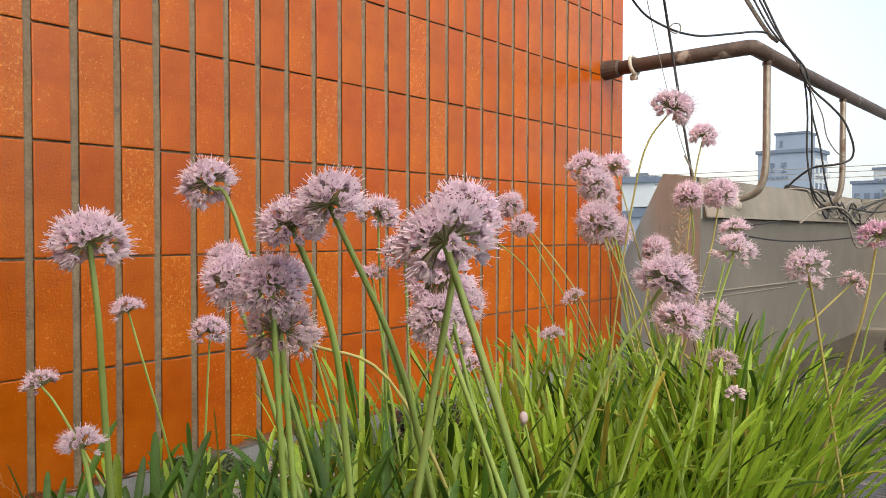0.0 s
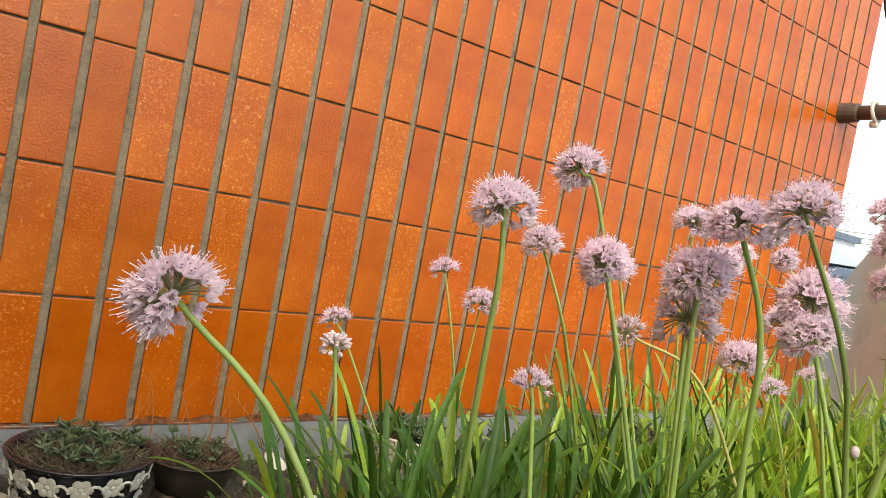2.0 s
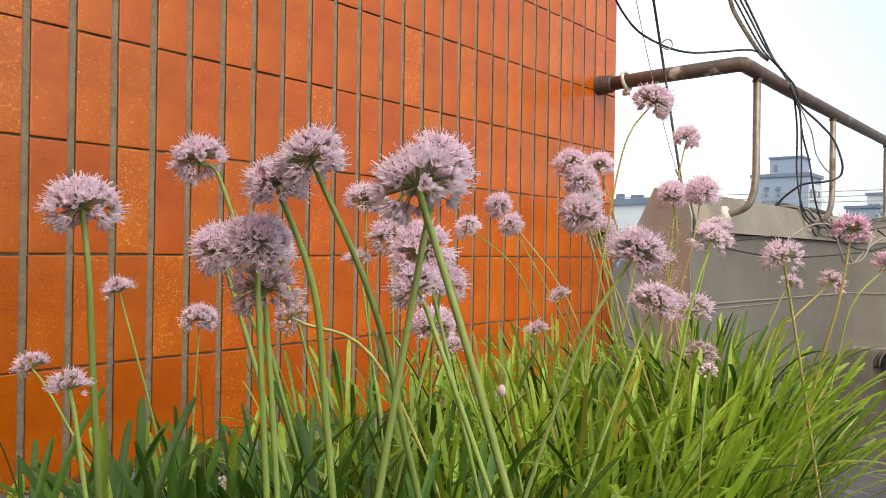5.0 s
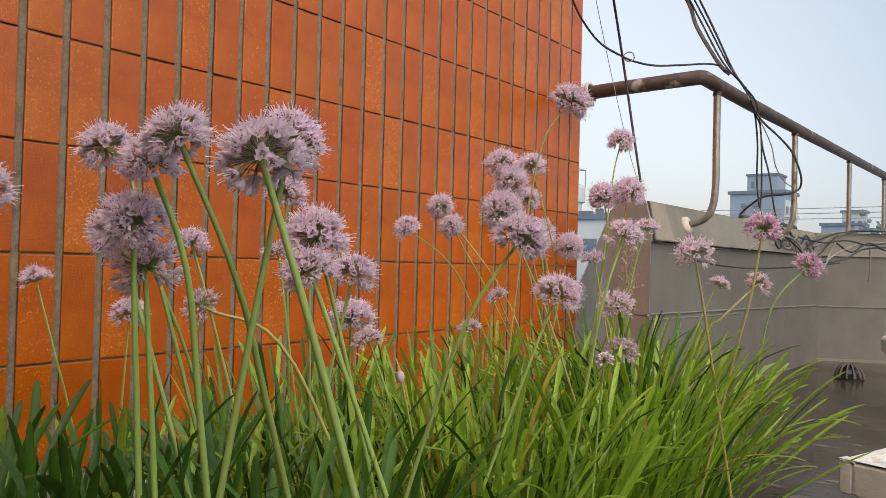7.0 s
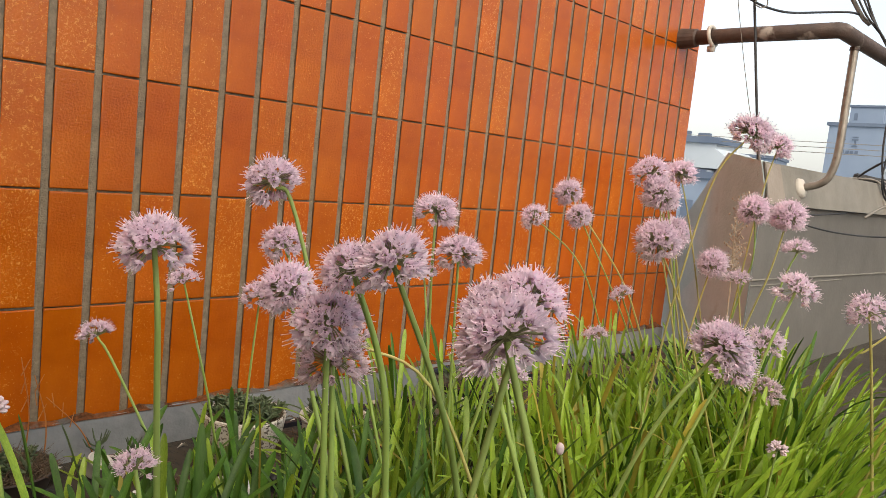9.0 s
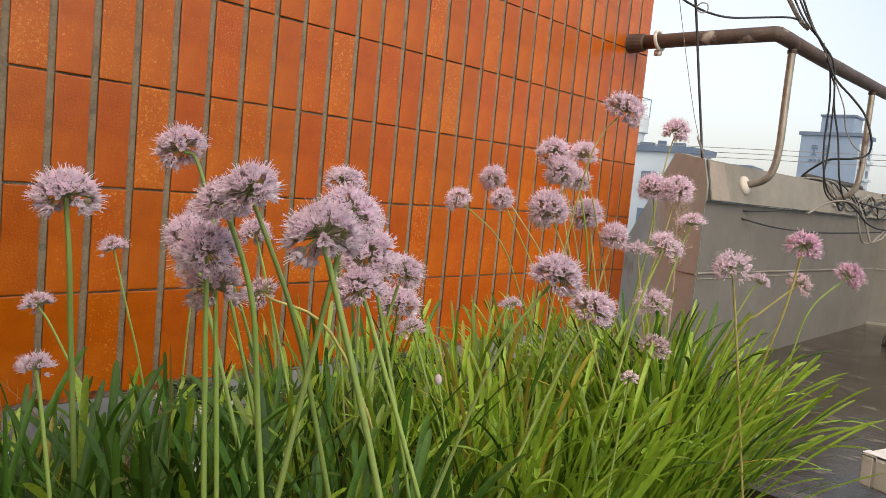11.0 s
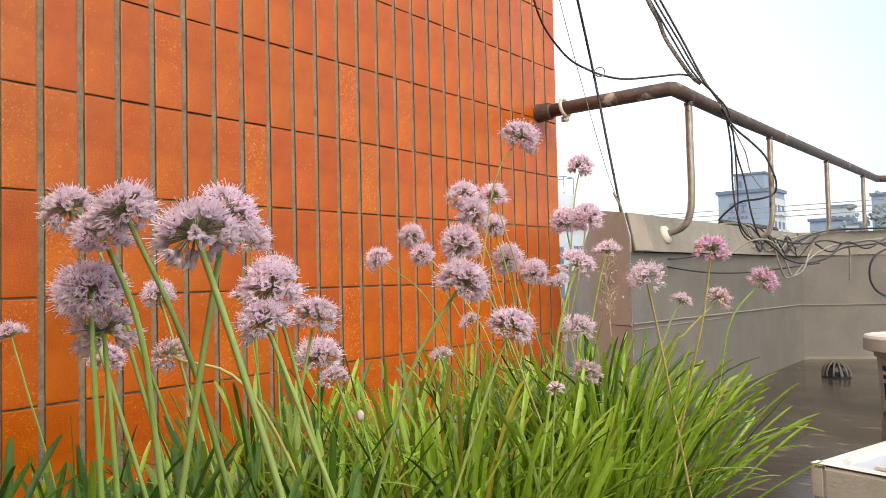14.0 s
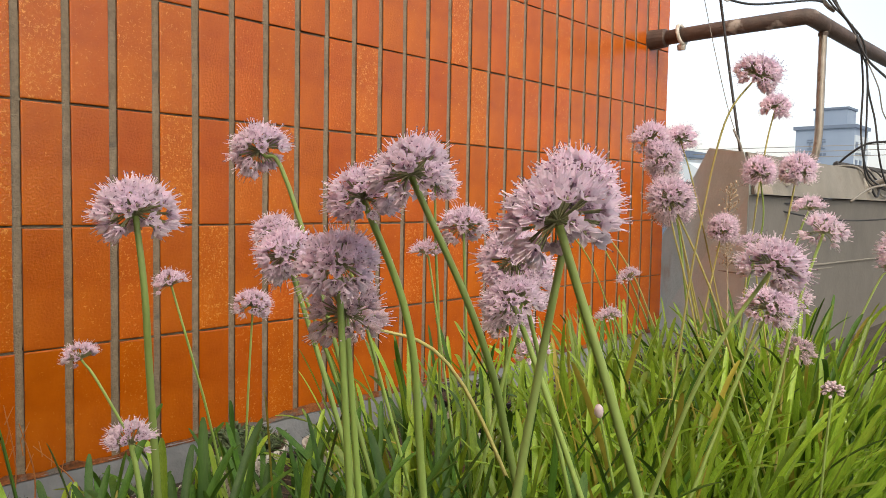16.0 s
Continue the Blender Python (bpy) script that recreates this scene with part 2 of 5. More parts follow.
# ---- mesh helpers ----
class Shape:
    def __init__(self):
        self.v, self.f, self.m = [], [], []

    def add(self, verts, faces, slot=0):
        k = len(self.v)
        self.v += [tuple(p) for p in verts]
        self.f += [tuple(i + k for i in f) for f in faces]
        self.m += [slot] * len(faces)
        return self

    def box(self, x0, y0, z0, x1, y1, z1, slot=0, c=0.0):
        """A box, its edges cut by c."""
        if not c:
            return self.add([(x, y, z) for x in (x0, x1) for y in (y0, y1) for z in (z0, z1)],
                            [(0, 1, 3, 2), (4, 6, 7, 5), (0, 4, 5, 1), (2, 3, 7, 6), (0, 2, 6, 4), (1, 5, 7, 3)], slot)
        bm = bmesh.new()
        bmesh.ops.create_cube(bm, size=1.0)
        for v in bm.verts:
            v.co = Vector(((x0 + x1) / 2 + v.co.x * (x1 - x0), (y0 + y1) / 2 + v.co.y * (y1 - y0), (z0 + z1) / 2 + v.co.z * (z1 - z0)))
        bmesh.ops.bevel(bm, geom=bm.edges[:], offset=c, segments=2, affect="EDGES")
        bm.verts.index_update()
        self.add([v.co for v in bm.verts], [[v.index for v in f.verts] for f in bm.faces], slot)
        bm.free()
        return self

    def tube(self, pts, radii, sides=8, slot=0, caps=True):
        pts = [Vector(p) for p in pts]
        side = None
        verts = []
        for i, p in enumerate(pts):
            d = (pts[min(i + 1, len(pts) - 1)] - pts[max(i - 1, 0)]).normalized()
            if side is None:
                side = d.cross(Vector((0, 0, 1)) if abs(d.z) < 0.9 else Vector((1, 0, 0))).normalized()
            side = (side - d * side.dot(d)).normalized()
            up = d.cross(side)
            r = radii[i] if isinstance(radii, (list, tuple)) else radii
            verts += [p + r * (math.cos(a) * side + math.sin(a) * up) for a in (2 * math.pi * k / sides for k in range(sides))]
        n = len(pts)
        faces = [(i * sides + k, i * sides + (k + 1) % sides, (i + 1) * sides + (k + 1) % sides, (i + 1) * sides + k) for i in range(n - 1) for k in range(sides)]
        if caps:
            faces += [tuple(reversed(range(sides))), tuple(range((n - 1) * sides, n * sides))]
        return self.add(verts, faces, slot)

    def lathe(self, profile, sides=40, slot=0, centre=(0, 0, 0)):
        verts = [(centre[0] + r * math.cos(2 * math.pi * k / sides), centre[1] + r * math.sin(2 * math.pi * k / sides), centre[2] + z) for r, z in profile for k in range(sides)]
        return self.add(verts, [(i * sides + k, i * sides + (k + 1) % sides, (i + 1) * sides + (k + 1) % sides, (i + 1) * sides + k)
                                for i in range(len(profile) - 1) for k in range(sides)], slot)

    def blob(self, c, r, slot=0, axis=(0, 0, 1), long=1.0, sides=6, rings=4):
        q = Vector(axis).to_track_quat("Z", "Y")
        c = Vector(c)
        verts = [c + q @ Vector((0, 0, -r * long))]
        for i in range(1, rings):
            a = math.pi * i / rings
            verts += [c + q @ Vector((r * math.sin(a) * math.cos(b), r * math.sin(a) * math.sin(b), -r * long * math.cos(a))) for b in (2 * math.pi * k / sides for k in range(sides))]
        verts.append(c + q @ Vector((0, 0, r * long)))
        faces = [(0, 1 + (k + 1) % sides, 1 + k) for k in range(sides)]
        for i in range(rings - 2):
            faces += [(1 + i * sides + k, 1 + i * sides + (k + 1) % sides, 1 + (i + 1) * sides + (k + 1) % sides, 1 + (i + 1) * sides + k) for k in range(sides)]
        e = len(verts) - 1
        faces += [(e - sides + k, e - sides + (k + 1) % sides, e) for k in range(sides)]
        return self.add(verts, faces, slot)

    def mesh(self, name, materials, smooth=False):
        me = bpy.data.meshes.new(name)
        me.from_pydata(self.v, [], self.f)
        for m in materials if isinstance(materials, (list, tuple)) else [materials]:
            me.materials.append(m)
        me.polygons.foreach_set("material_index", self.m)
        if smooth:
            me.polygons.foreach_set("use_smooth", [True] * len(self.f))
        me.update()
        return me


def part(name, shape, material, parent=None, label="", smooth=False):
    me = shape if isinstance(shape, bpy.types.Mesh) else shape.mesh(name, material, smooth)
    ob = new(name, me)
    ob.parent = parent
    if label:
        ob["label"] = label
    return ob


def smooth_line(pts, steps=6):
    """A curve through the points (Catmull-Rom)."""
    pts = [Vector(p) for p in pts]
    ext = [2 * pts[0] - pts[1], *pts, 2 * pts[-1] - pts[-2]]
    out = []
    for i in range(1, len(ext) - 2):
        a, b, c, d = ext[i - 1:i + 3]
        for s in range(steps):
            t = s / steps
            out.append(0.5 * ((2 * b) + (c - a) * t + (2 * a - 5 * b + 4 * c - d) * t * t + (3 * b - a - 3 * c + d) * t ** 3))
    return out + [pts[-1]]


def rest(x, y, z=0.0):
    """An Empty's place on its support."""
    return Matrix.Translation((x, y, z))


# ---- setting ----
PX, PZ, R0 = 0.074, 0.1925, 0.46       # tile pitch across and up, height of one bed joint
CORNER = 2.024


def joint_x(k):
    """Place of the upright joint k; the pitch widens a little towards the corner."""
    return PX * (k + 0.0175 * max(0, k - 8))


def bed_z(j):
    """Height of the bed joint j; the upper courses are a little taller."""
    return R0 + PZ * (j - 0.012 * (j == 2) + 0.03 * (j == 3) + 0.085 * max(0, j - 3))


BOTTOM = 0.075

wall_north = tagged(part("wall_north", Shape().box(-3.0, 0.0060, -0.2, CORNER - 0.004, 8.0, 2.96), GROUT), "mortar-jointed wall clad in glazed orange tiles", "wall", kind="structure")
tagged(part("wall_east", Shape().box(CORNER - 0.004, 0.0, 0.0, CORNER + 0.004, 8.0, 2.96), TILE), "orange tiled return face of the wall", "wall", kind="structure")
sh = Shape().box(-3.0, -0.012, -0.02, CORNER + 0.002, 0.004, BOTTOM - 0.004, c=0.003)
tagged(part("baseboard", sh, PLINTH), "grey painted concrete plinth under the tiles", "plinth", kind="structure")

tagged(part("floor", Shape().box(-4.0, -4.5, -0.25, 4.6, 0.02, 0.0), FLOOR), "wet dark grey waterproofed roof floor", "floor", kind="structure")
tagged(part("ground", Shape().add([(-3000, -3000, -16), (3000, -3000, -16), (3000, 3000, -16), (-3000, 3000, -16)], [(0, 1, 2, 3)]), GROUND), "hazy city ground far below the roof", "ground", kind="structure")

PY = -0.415      # inner face of the parapet
q = [(1.758, PY + 0.012), (7.0, PY + 0.012), (7.0, PY + 0.19), (1.965, PY + 0.19)]       # its end is cut askew
sh = Shape().add([(x, y, z) for z in (-0.25, 0.545) for x, y in q], [(3, 2, 1, 0), (4, 5, 6, 7), (0, 1, 5, 4), (1, 2, 6, 5), (2, 3, 7, 6), (3, 0, 4, 7)])
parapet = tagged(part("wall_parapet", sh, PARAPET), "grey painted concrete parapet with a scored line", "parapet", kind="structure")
part("groove_strip", Shape().tube([(1.757 + 2.10 * i / 24, PY + 0.010, 0.320 - 0.029 * i / 24 + 0.0015 * noise.noise(Vector((i * 0.9, 0, 5)))) for i in range(25)], [0.0035 + 0.0012 * noise.noise(Vector((i * 1.7, 3, 5))) for i in range(25)], 6), COPING, parapet, "raised pale mortar line")
part("groove_strip", Shape().tube([(1.76 + 0.85 * i / 12, PY + 0.011, 0.302 - 0.010 * i / 12) for i in range(13)], 0.0022, 6), COPING, parapet)
sh = Shape()
sh.add([(1.749, PY - 0.008, 0.548), (7.0, PY - 0.008, 0.548), (7.0, PY + 0.008, 0.60), (1.762, PY + 0.008, 0.60), (1.778, PY + 0.03, 0.672), (7.0, PY + 0.03, 0.672), (7.0, PY + 0.2, 0.675), (1.975, PY + 0.2, 0.675), (1.975, PY + 0.2, 0.548), (7.0, PY + 0.2, 0.548)],
       [(0, 1, 2, 3), (3, 2, 5, 4), (4, 5, 6, 7), (7, 6, 9, 8), (8, 9, 1, 0), (0, 3, 4, 7, 8), (1, 9, 6, 5, 2)])
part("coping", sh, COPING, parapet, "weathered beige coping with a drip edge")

# rough mortar squeezed out under the lowest tiles
sh = Shape()
n_f = 260
row = []
for i in range(n_f + 1):
    x = -1.4 + (CORNER + 1.4) * i / n_f
    q = noise.noise(Vector((x * 16, 2.0, 0.5))) + 0.5 * noise.noise(Vector((x * 60, 7.0, 0.5)))
    row += [(x, -0.0022, BOTTOM + 0.003 + 0.011 * q), (x, -0.0055 - 0.004 * q, BOTTOM - 0.001 + 0.004 * q), (x, -0.0125, BOTTOM - 0.005 + 0.002 * q)]
sh.add(row, [(3 * i + a, 3 * i + a + 3, 3 * i + a + 4, 3 * i + a + 1) for i in range(n_f) for a in range(2)])
tagged(part("trim", sh, mat("crumbling_mortar", (0.055, 0.024, 0.012), (0.25, 0.088, 0.032), 110, 1.0, bump=1.0, bscale=320, spots=(0.12, 0.11, 0.10), spot_scale=24, spot_at=0.52, spec=0.1), smooth=True), "crumbling mortar edge under the lowest tiles", "mortar", kind="structure")

# the end of the parapet runs back to the wall's corner with a sloping top
def fin_at(u, z, out=0.0):
    """A point of the end face: u runs from the parapet's arris (0) over the bend (0.45) to the wall's corner (1)."""
    a, m, b = Vector((1.757, PY + 0.0125, z)), Vector((1.935, -0.200, z)), Vector((2.290, 0.125, z))
    p = a.lerp(m, u / 0.45) if u < 0.45 else m.lerp(b, (u - 0.45) / 0.55)
    return p + Vector((-0.77, 0.64, 0)) * out


fin = Shape()
ring = [fin_at(0, -0.25), fin_at(0, 0.597), fin_at(0.07, 0.674), fin_at(0.45, 0.700), fin_at(1.55, 0.105), fin_at(1.55, -0.25), fin_at(0.45, -0.25), fin_at(0.07, -0.25)]
w = Vector((0.10, 0.0, 0))
fin.add([*ring, *[p + w for p in ring]], [(0, 1, 2, 7), (7, 2, 3, 6), (6, 3, 4, 5), (1, 9, 10, 2), (2, 10, 11, 3), (3, 11, 12, 4), (4, 12, 13, 5), (8, 9, 1, 0), (15, 10, 9, 8), (14, 11, 10, 15), (13, 12, 11, 14)])
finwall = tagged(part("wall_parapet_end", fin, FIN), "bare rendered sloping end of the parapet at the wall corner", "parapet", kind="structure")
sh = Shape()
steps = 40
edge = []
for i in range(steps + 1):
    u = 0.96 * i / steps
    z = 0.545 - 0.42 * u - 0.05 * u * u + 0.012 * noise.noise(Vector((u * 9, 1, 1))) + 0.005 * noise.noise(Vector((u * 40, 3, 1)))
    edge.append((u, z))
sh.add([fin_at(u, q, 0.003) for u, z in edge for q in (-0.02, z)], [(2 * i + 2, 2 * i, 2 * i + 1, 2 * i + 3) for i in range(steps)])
# The parapet's own grey, made much paler to offset shade on this face.
part("paint_coat", sh, mat("parapet_grey_lifted", (0.40, 0.45, 0.45), (0.48, 0.53, 0.53), 11, 0.85, bump=0.4, bscale=80, spots=(0.34, 0.31, 0.275), spot_scale=7), finwall, "ragged grey paint coat over the lower render")
part("groove_strip", Shape().tube([fin_at(u, 0.316 - 0.02 * u, 0.002) for u in (0.0, 0.15, 0.3)], [0.004, 0.0035, 0.001], 6), COPING, finwall, "raised pale mortar line")
# bare patch and stains on the coping
sh = Shape()
sh.add([(1.754, PY - 0.0092, 0.551), (1.895, PY - 0.0092, 0.551), (1.89, PY + 0.0058, 0.600), (1.764, PY + 0.0058, 0.600)], [(0, 1, 2, 3)])
sh.add([(1.764, PY + 0.0058, 0.600), (1.89, PY + 0.0058, 0.600), (1.893, PY + 0.0265, 0.668), (1.780, PY + 0.0265, 0.668)], [(0, 1, 2, 3)])
part("patch", sh, mat("patched_render", (0.24, 0.205, 0.175), (0.31, 0.27, 0.235), 14, 0.9, bump=0.5, bscale=90), parapet, "pinkish patch of bare render")

d = Vector((0.50, -0.866, 0))
o = Vector((3.89, PY + 0.02, 0))
nrm = Vector((0.866, 0.50, 0))
sh = Shape()
for z0, z1, out in ((-0.25, 0.545, 0.012), (0.549, 0.672, 0.0)):
    q = [o + nrm * out, o + nrm * out + d * 4.5, o + nrm * 0.2 + d * 4.5, o + nrm * 0.2]
    sh.add([p + Vector((0, 0, z)) for z in (z0, z1) for p in q], [(3, 2, 1, 0), (4, 5, 6, 7), (0, 1, 5, 4), (1, 2, 6, 5), (2, 3, 7, 6), (3, 0, 4, 7)], 0 if z1 < 0.6 else 1)
turned = tagged(part("wall_parapet_far", sh, [PARAPET, COPING]), "grey concrete parapet turning away across the roof", "parapet", kind="structure")
part("groove_strip", Shape().add([p + Vector((0, 0, z)) for z in (0.285, 0.291) for p in (o + nrm * 0.006, o + nrm * 0.006 + d * 4.4, o + nrm * 0.011 + d * 4.4, o + nrm * 0.011)],
                                 [(3, 2, 1, 0), (4, 5, 6, 7), (0, 1, 5, 4), (1, 2, 6, 5), (2, 3, 7, 6), (3, 0, 4, 7)]), COPING, turned, "raised pale mortar line")
part("skirting_strip", Shape().add([p + Vector((0, 0, z)) for z in (0.0, 0.012) for p in (o - nrm * 0.006, o - nrm * 0.006 + d * 4.4, o + nrm * 0.011 + d * 4.4, o + nrm * 0.011)],
                                   [(3, 2, 1, 0), (4, 5, 6, 7), (0, 1, 5, 4), (1, 2, 6, 5), (2, 3, 7, 6), (3, 0, 4, 7)]), COPING, turned)
for name, x0, y0, x1, y1 in (("wall_parapet_south", -4.2, -4.7, 6.4, -4.5), ("wall_parapet_west", -4.2, -4.5, -4.0, -3.2)):
    tagged(part(name, Shape().box(x0, y0, -0.25, x1, y1, 0.65, c=0.01), PARAPET), "grey painted concrete parapet closing the roof", "parapet", kind="structure")

# Added and unseen: this wall keeps light off the left tiles and plants.
tagged(part("wall_west_shade", Shape().box(-1.75, -3.2, -0.2, -1.55, -0.012, 2.05, c=0.01), mat("grey_wall_paint", (0.15, 0.145, 0.135), (0.20, 0.195, 0.18), 9, 0.8, bump=0.3)), "added unseen wall that shades the left of the roof", "wall", kind="structure")

# ---- handrail ----
RX, RY, RZ = 1.897, -0.502, 1.068
rail = tagged(new("handrail"), "rusty steel pipe handrail fixed to wall and parapet", "handrail")
rail.matrix_world = rest(RX, RY)
def local(pts):
    return [Vector(p) - Vector((RX, RY, 0)) for p in pts]
part("top_rail", Shape().tube(local([(RX, 0.0, RZ - 0.004), (RX, -0.2, RZ), (RX, RY + 0.01, RZ + 0.002), (RX + 0.012, RY, RZ + 0.002), (2.4, RY, RZ + 0.002), (3.0, RY, RZ + 0.010), (5.76, RY, RZ + 0.046)]), 0.0235, 14), RUST, rail, smooth=True)
part("top_rail", Shape().tube(local([(5.76, RY, RZ + 0.046), (6.3, RY - 0.5, RZ + 0.046)]), 0.0235, 12), RUST, rail, smooth=True)
part("wall_flange", Shape().tube(local([(RX, 0.0, RZ - 0.004), (RX, -0.012, RZ - 0.004), (RX, -0.055, RZ - 0.003), (RX, -0.06, RZ - 0.003)]), [0.034, 0.033, 0.030, 0.024], 16), RUST, rail, "dark rusty pipe sleeve at the wall")
ringpts = [Vector((RX + 0.031 * math.cos(a), -0.110 + 0.006 * math.sin(a), RZ + 0.031 * math.sin(a))) for a in (2 * math.pi * k / 20 for k in range(21))]
part("pipe_clamp", Shape().tube(local(ringpts), 0.0065, 8).box(RX - RX - 0.006, -0.123 - RY, RZ - 0.05, 0.006, -0.097 - RY, RZ - 0.03, c=0.002), WHITE, rail, "white pipe clamp", smooth=True)
for x in (2.035, 3.005, 4.12, 5.2):
    zt = RZ + max(0.0, 0.013 * (x - 2.25))
    line = smooth_line([(x, RY, zt - 0.01), (x, RY, 0.9), (x, RY, 0.735), (x, RY + 0.012, 0.660), (x, RY + 0.04, 0.627), (x, PY + 0.014, 0.607)], 5)
    post = part("post", Shape().tube(local(line), 0.0122, 12), POST, rail, "bent tarnished steel post", smooth=True)
    part("escutcheon", Shape().tube(local([(x, PY + 0.014, 0.606), (x, PY + 0.000, 0.609), (x, PY - 0.006, 0.611)]), [0.033, 0.030, 0.0145], 24), WHITE, post, "white escutcheon ring", smooth=True)
    part("weld_collar", Shape().tube(local([(x, RY, zt - 0.022), (x, RY, zt - 0.032)]), 0.015, 10), RUST, post)


# ---- cables ----
def cable(pts, r, material):
    o = Vector(pts[-1])
    ob = part("cable", Shape().tube([p - o for p in smooth_line(pts, 5)], r, 6), material, smooth=True)
    ob.matrix_world = Matrix.Translation(o)
    return tagged(ob, "black sheathed cable strung down to the parapet" if material == CABLE else "grey sheathed cable strung down to the parapet", "cable", "cables at the handrail")


cable([(1.516, -0.31, 1.576), (1.648, -0.302, 1.339), (1.772, -0.287, 1.138), (1.804, -0.314, 0.903), (1.811, -0.344, 0.716), (1.799, -0.37, 0.577), (1.858, -0.362, 0.541)], 0.0042, CABLE)
cable([(1.781, -0.34, 0.741), (1.798, -0.359, 0.683), (1.794, -0.366, 0.613), (1.804, -0.375, 0.566), (1.848, -0.382, 0.546)], 0.0035, CABLE_GREY)
cable([(1.571, -0.219, 1.607), (1.613, -0.258, 1.34), (1.75, -0.256, 1.098), (1.799, -0.304, 0.838), (1.807, -0.34, 0.721)], 0.0012, CABLE_GREY)
cable([(1.376, -0.281, 1.368), (1.435, -0.271, 1.288), (1.497, -0.265, 1.229), (1.609, -0.245, 1.199), (1.684, -0.257, 1.162), (1.77, -0.284, 1.14), (1.847, -0.301, 1.135), (1.934, -0.331, 1.138), (2.088, -0.368, 1.169), (2.186, -0.413, 1.188), (2.263, -0.43, 1.194), (2.281, -0.452, 1.171)], 0.0035, CABLE)
cable([(1.763, -0.291, 1.135), (1.772, -0.304, 1.149), (1.783, -0.318, 1.147), (1.786, -0.32, 1.129), (1.777, -0.308, 1.12), (1.765, -0.294, 1.128)], 0.002, CABLE_GREY)
cable([(2.034, -0.321, 1.561), (2.115, -0.338, 1.458), (2.168, -0.354, 1.396), (2.205, -0.364, 1.334), (2.241, -0.405, 1.246), (2.268, -0.437, 1.188), (2.286, -0.459, 1.166)], 0.008, CABLE_GREY)
cable([(2.031, -0.318, 1.561), (2.12, -0.344, 1.458), (2.194, -0.384, 1.344), (2.248, -0.445, 1.203), (2.295, -0.5, 1.125), (2.321, -0.529, 1.061), (2.358, -0.537, 0.932), (2.364, -0.536, 0.788), (2.376, -0.545, 0.684), (2.414, -0.558, 0.619), (2.443, -0.592, 0.584)], 0.0035, CABLE)
cable([(2.044, -0.334, 1.561), (2.13, -0.357, 1.458), (2.214, -0.407, 1.323), (2.26, -0.459, 1.198), (2.287, -0.506, 1.121), (2.321, -0.545, 1.05), (2.37, -0.551, 0.911), (2.391, -0.571, 0.808), (2.408, -0.586, 0.683), (2.445, -0.597, 0.611), (2.458, -0.612, 0.592)], 0.0035, CABLE)
cable([(2.052, -0.345, 1.561), (2.142, -0.373, 1.457), (2.224, -0.42, 1.319), (2.271, -0.473, 1.178), (2.298, -0.518, 1.092), (2.329, -0.553, 1.005), (2.383, -0.602, 0.944), (2.416, -0.64, 0.89), (2.436, -0.662, 0.823), (2.452, -0.664, 0.783), (2.455, -0.651, 0.756), (2.426, -0.612, 0.74), (2.433, -0.54, 0.734), (2.452, -0.481, 0.701), (2.485, -0.441, 0.675)], 0.004, CABLE)
cable([(2.302, -0.509, 1.119), (2.329, -0.537, 1.022), (2.342, -0.552, 0.97), (2.361, -0.552, 0.848), (2.376, -0.549, 0.746), (2.378, -0.546, 0.664), (2.414, -0.557, 0.602), (2.449, -0.6, 0.576)], 0.003, CABLE)
cable([(2.329, -0.553, 0.999), (2.369, -0.582, 0.912), (2.393, -0.592, 0.837), (2.415, -0.617, 0.785), (2.432, -0.638, 0.767)], 0.002, CABLE_GREY)
cable([(2.308, -0.531, 0.535), (2.397, -0.565, 0.58), (2.458, -0.612, 0.592), (2.572, -0.627, 0.568), (2.593, -0.65, 0.512), (2.61, -0.668, 0.452), (2.676, -0.673, 0.472), (2.761, -0.703, 0.524), (2.918, -0.744, 0.569), (3.197, -0.778, 0.592), (3.513, -0.857, 0.611)], 0.004, CABLE_GREY)
cable([(2.449, -0.601, 0.601), (2.547, -0.627, 0.559), (2.599, -0.659, 0.516), (2.693, -0.696, 0.502), (2.795, -0.746, 0.518), (3.057, -0.759, 0.562), (3.34, -0.797, 0.579), (3.513, -0.857, 0.59)], 0.0035, CABLE)
cable([(2.489, -0.62, 0.611), (2.542, -0.621, 0.581), (2.559, -0.638, 0.495), (2.597, -0.651, 0.448), (2.633, -0.699, 0.472), (2.756, -0.698, 0.538), (2.767, -0.714, 0.581)], 0.0035, CABLE_GREY)
cable([(2.572, -0.628, 0.592), (2.739, -0.679, 0.578), (2.903, -0.727, 0.593), (3.071, -0.778, 0.58), (3.355, -0.818, 0.599), (3.516, -0.86, 0.575)], 0.0035, CABLE)
cable([(2.767, -0.714, 0.581), (2.918, -0.743, 0.547), (3.071, -0.778, 0.589), (3.235, -0.824, 0.562), (3.516, -0.862, 0.616)], 0.0035, CABLE)
cable([(3.288, -0.891, 0.56), (3.258, -0.852, 0.532), (3.244, -0.831, 0.488), (3.245, -0.829, 0.428), (3.263, -0.85, 0.378), (3.294, -0.887, 0.35)], 0.0045, CABLE)
cable([(3.184, -0.76, 0.588), (3.189, -0.764, 0.539), (3.191, -0.763, 0.478), (3.189, -0.758, 0.427)], 0.003, CABLE_GREY)
cable([(1.86, -0.365, 0.547), (2.002, -0.382, 0.511), (2.098, -0.423, 0.491), (2.229, -0.475, 0.476), (2.437, -0.529, 0.471), (2.633, -0.619, 0.483), (2.89, -0.705, 0.502)], 0.003, CABLE)
cable([(1.833, -0.362, 0.538), (1.971, -0.375, 0.527), (2.108, -0.42, 0.526), (2.27, -0.483, 0.543)], 0.003, CABLE)

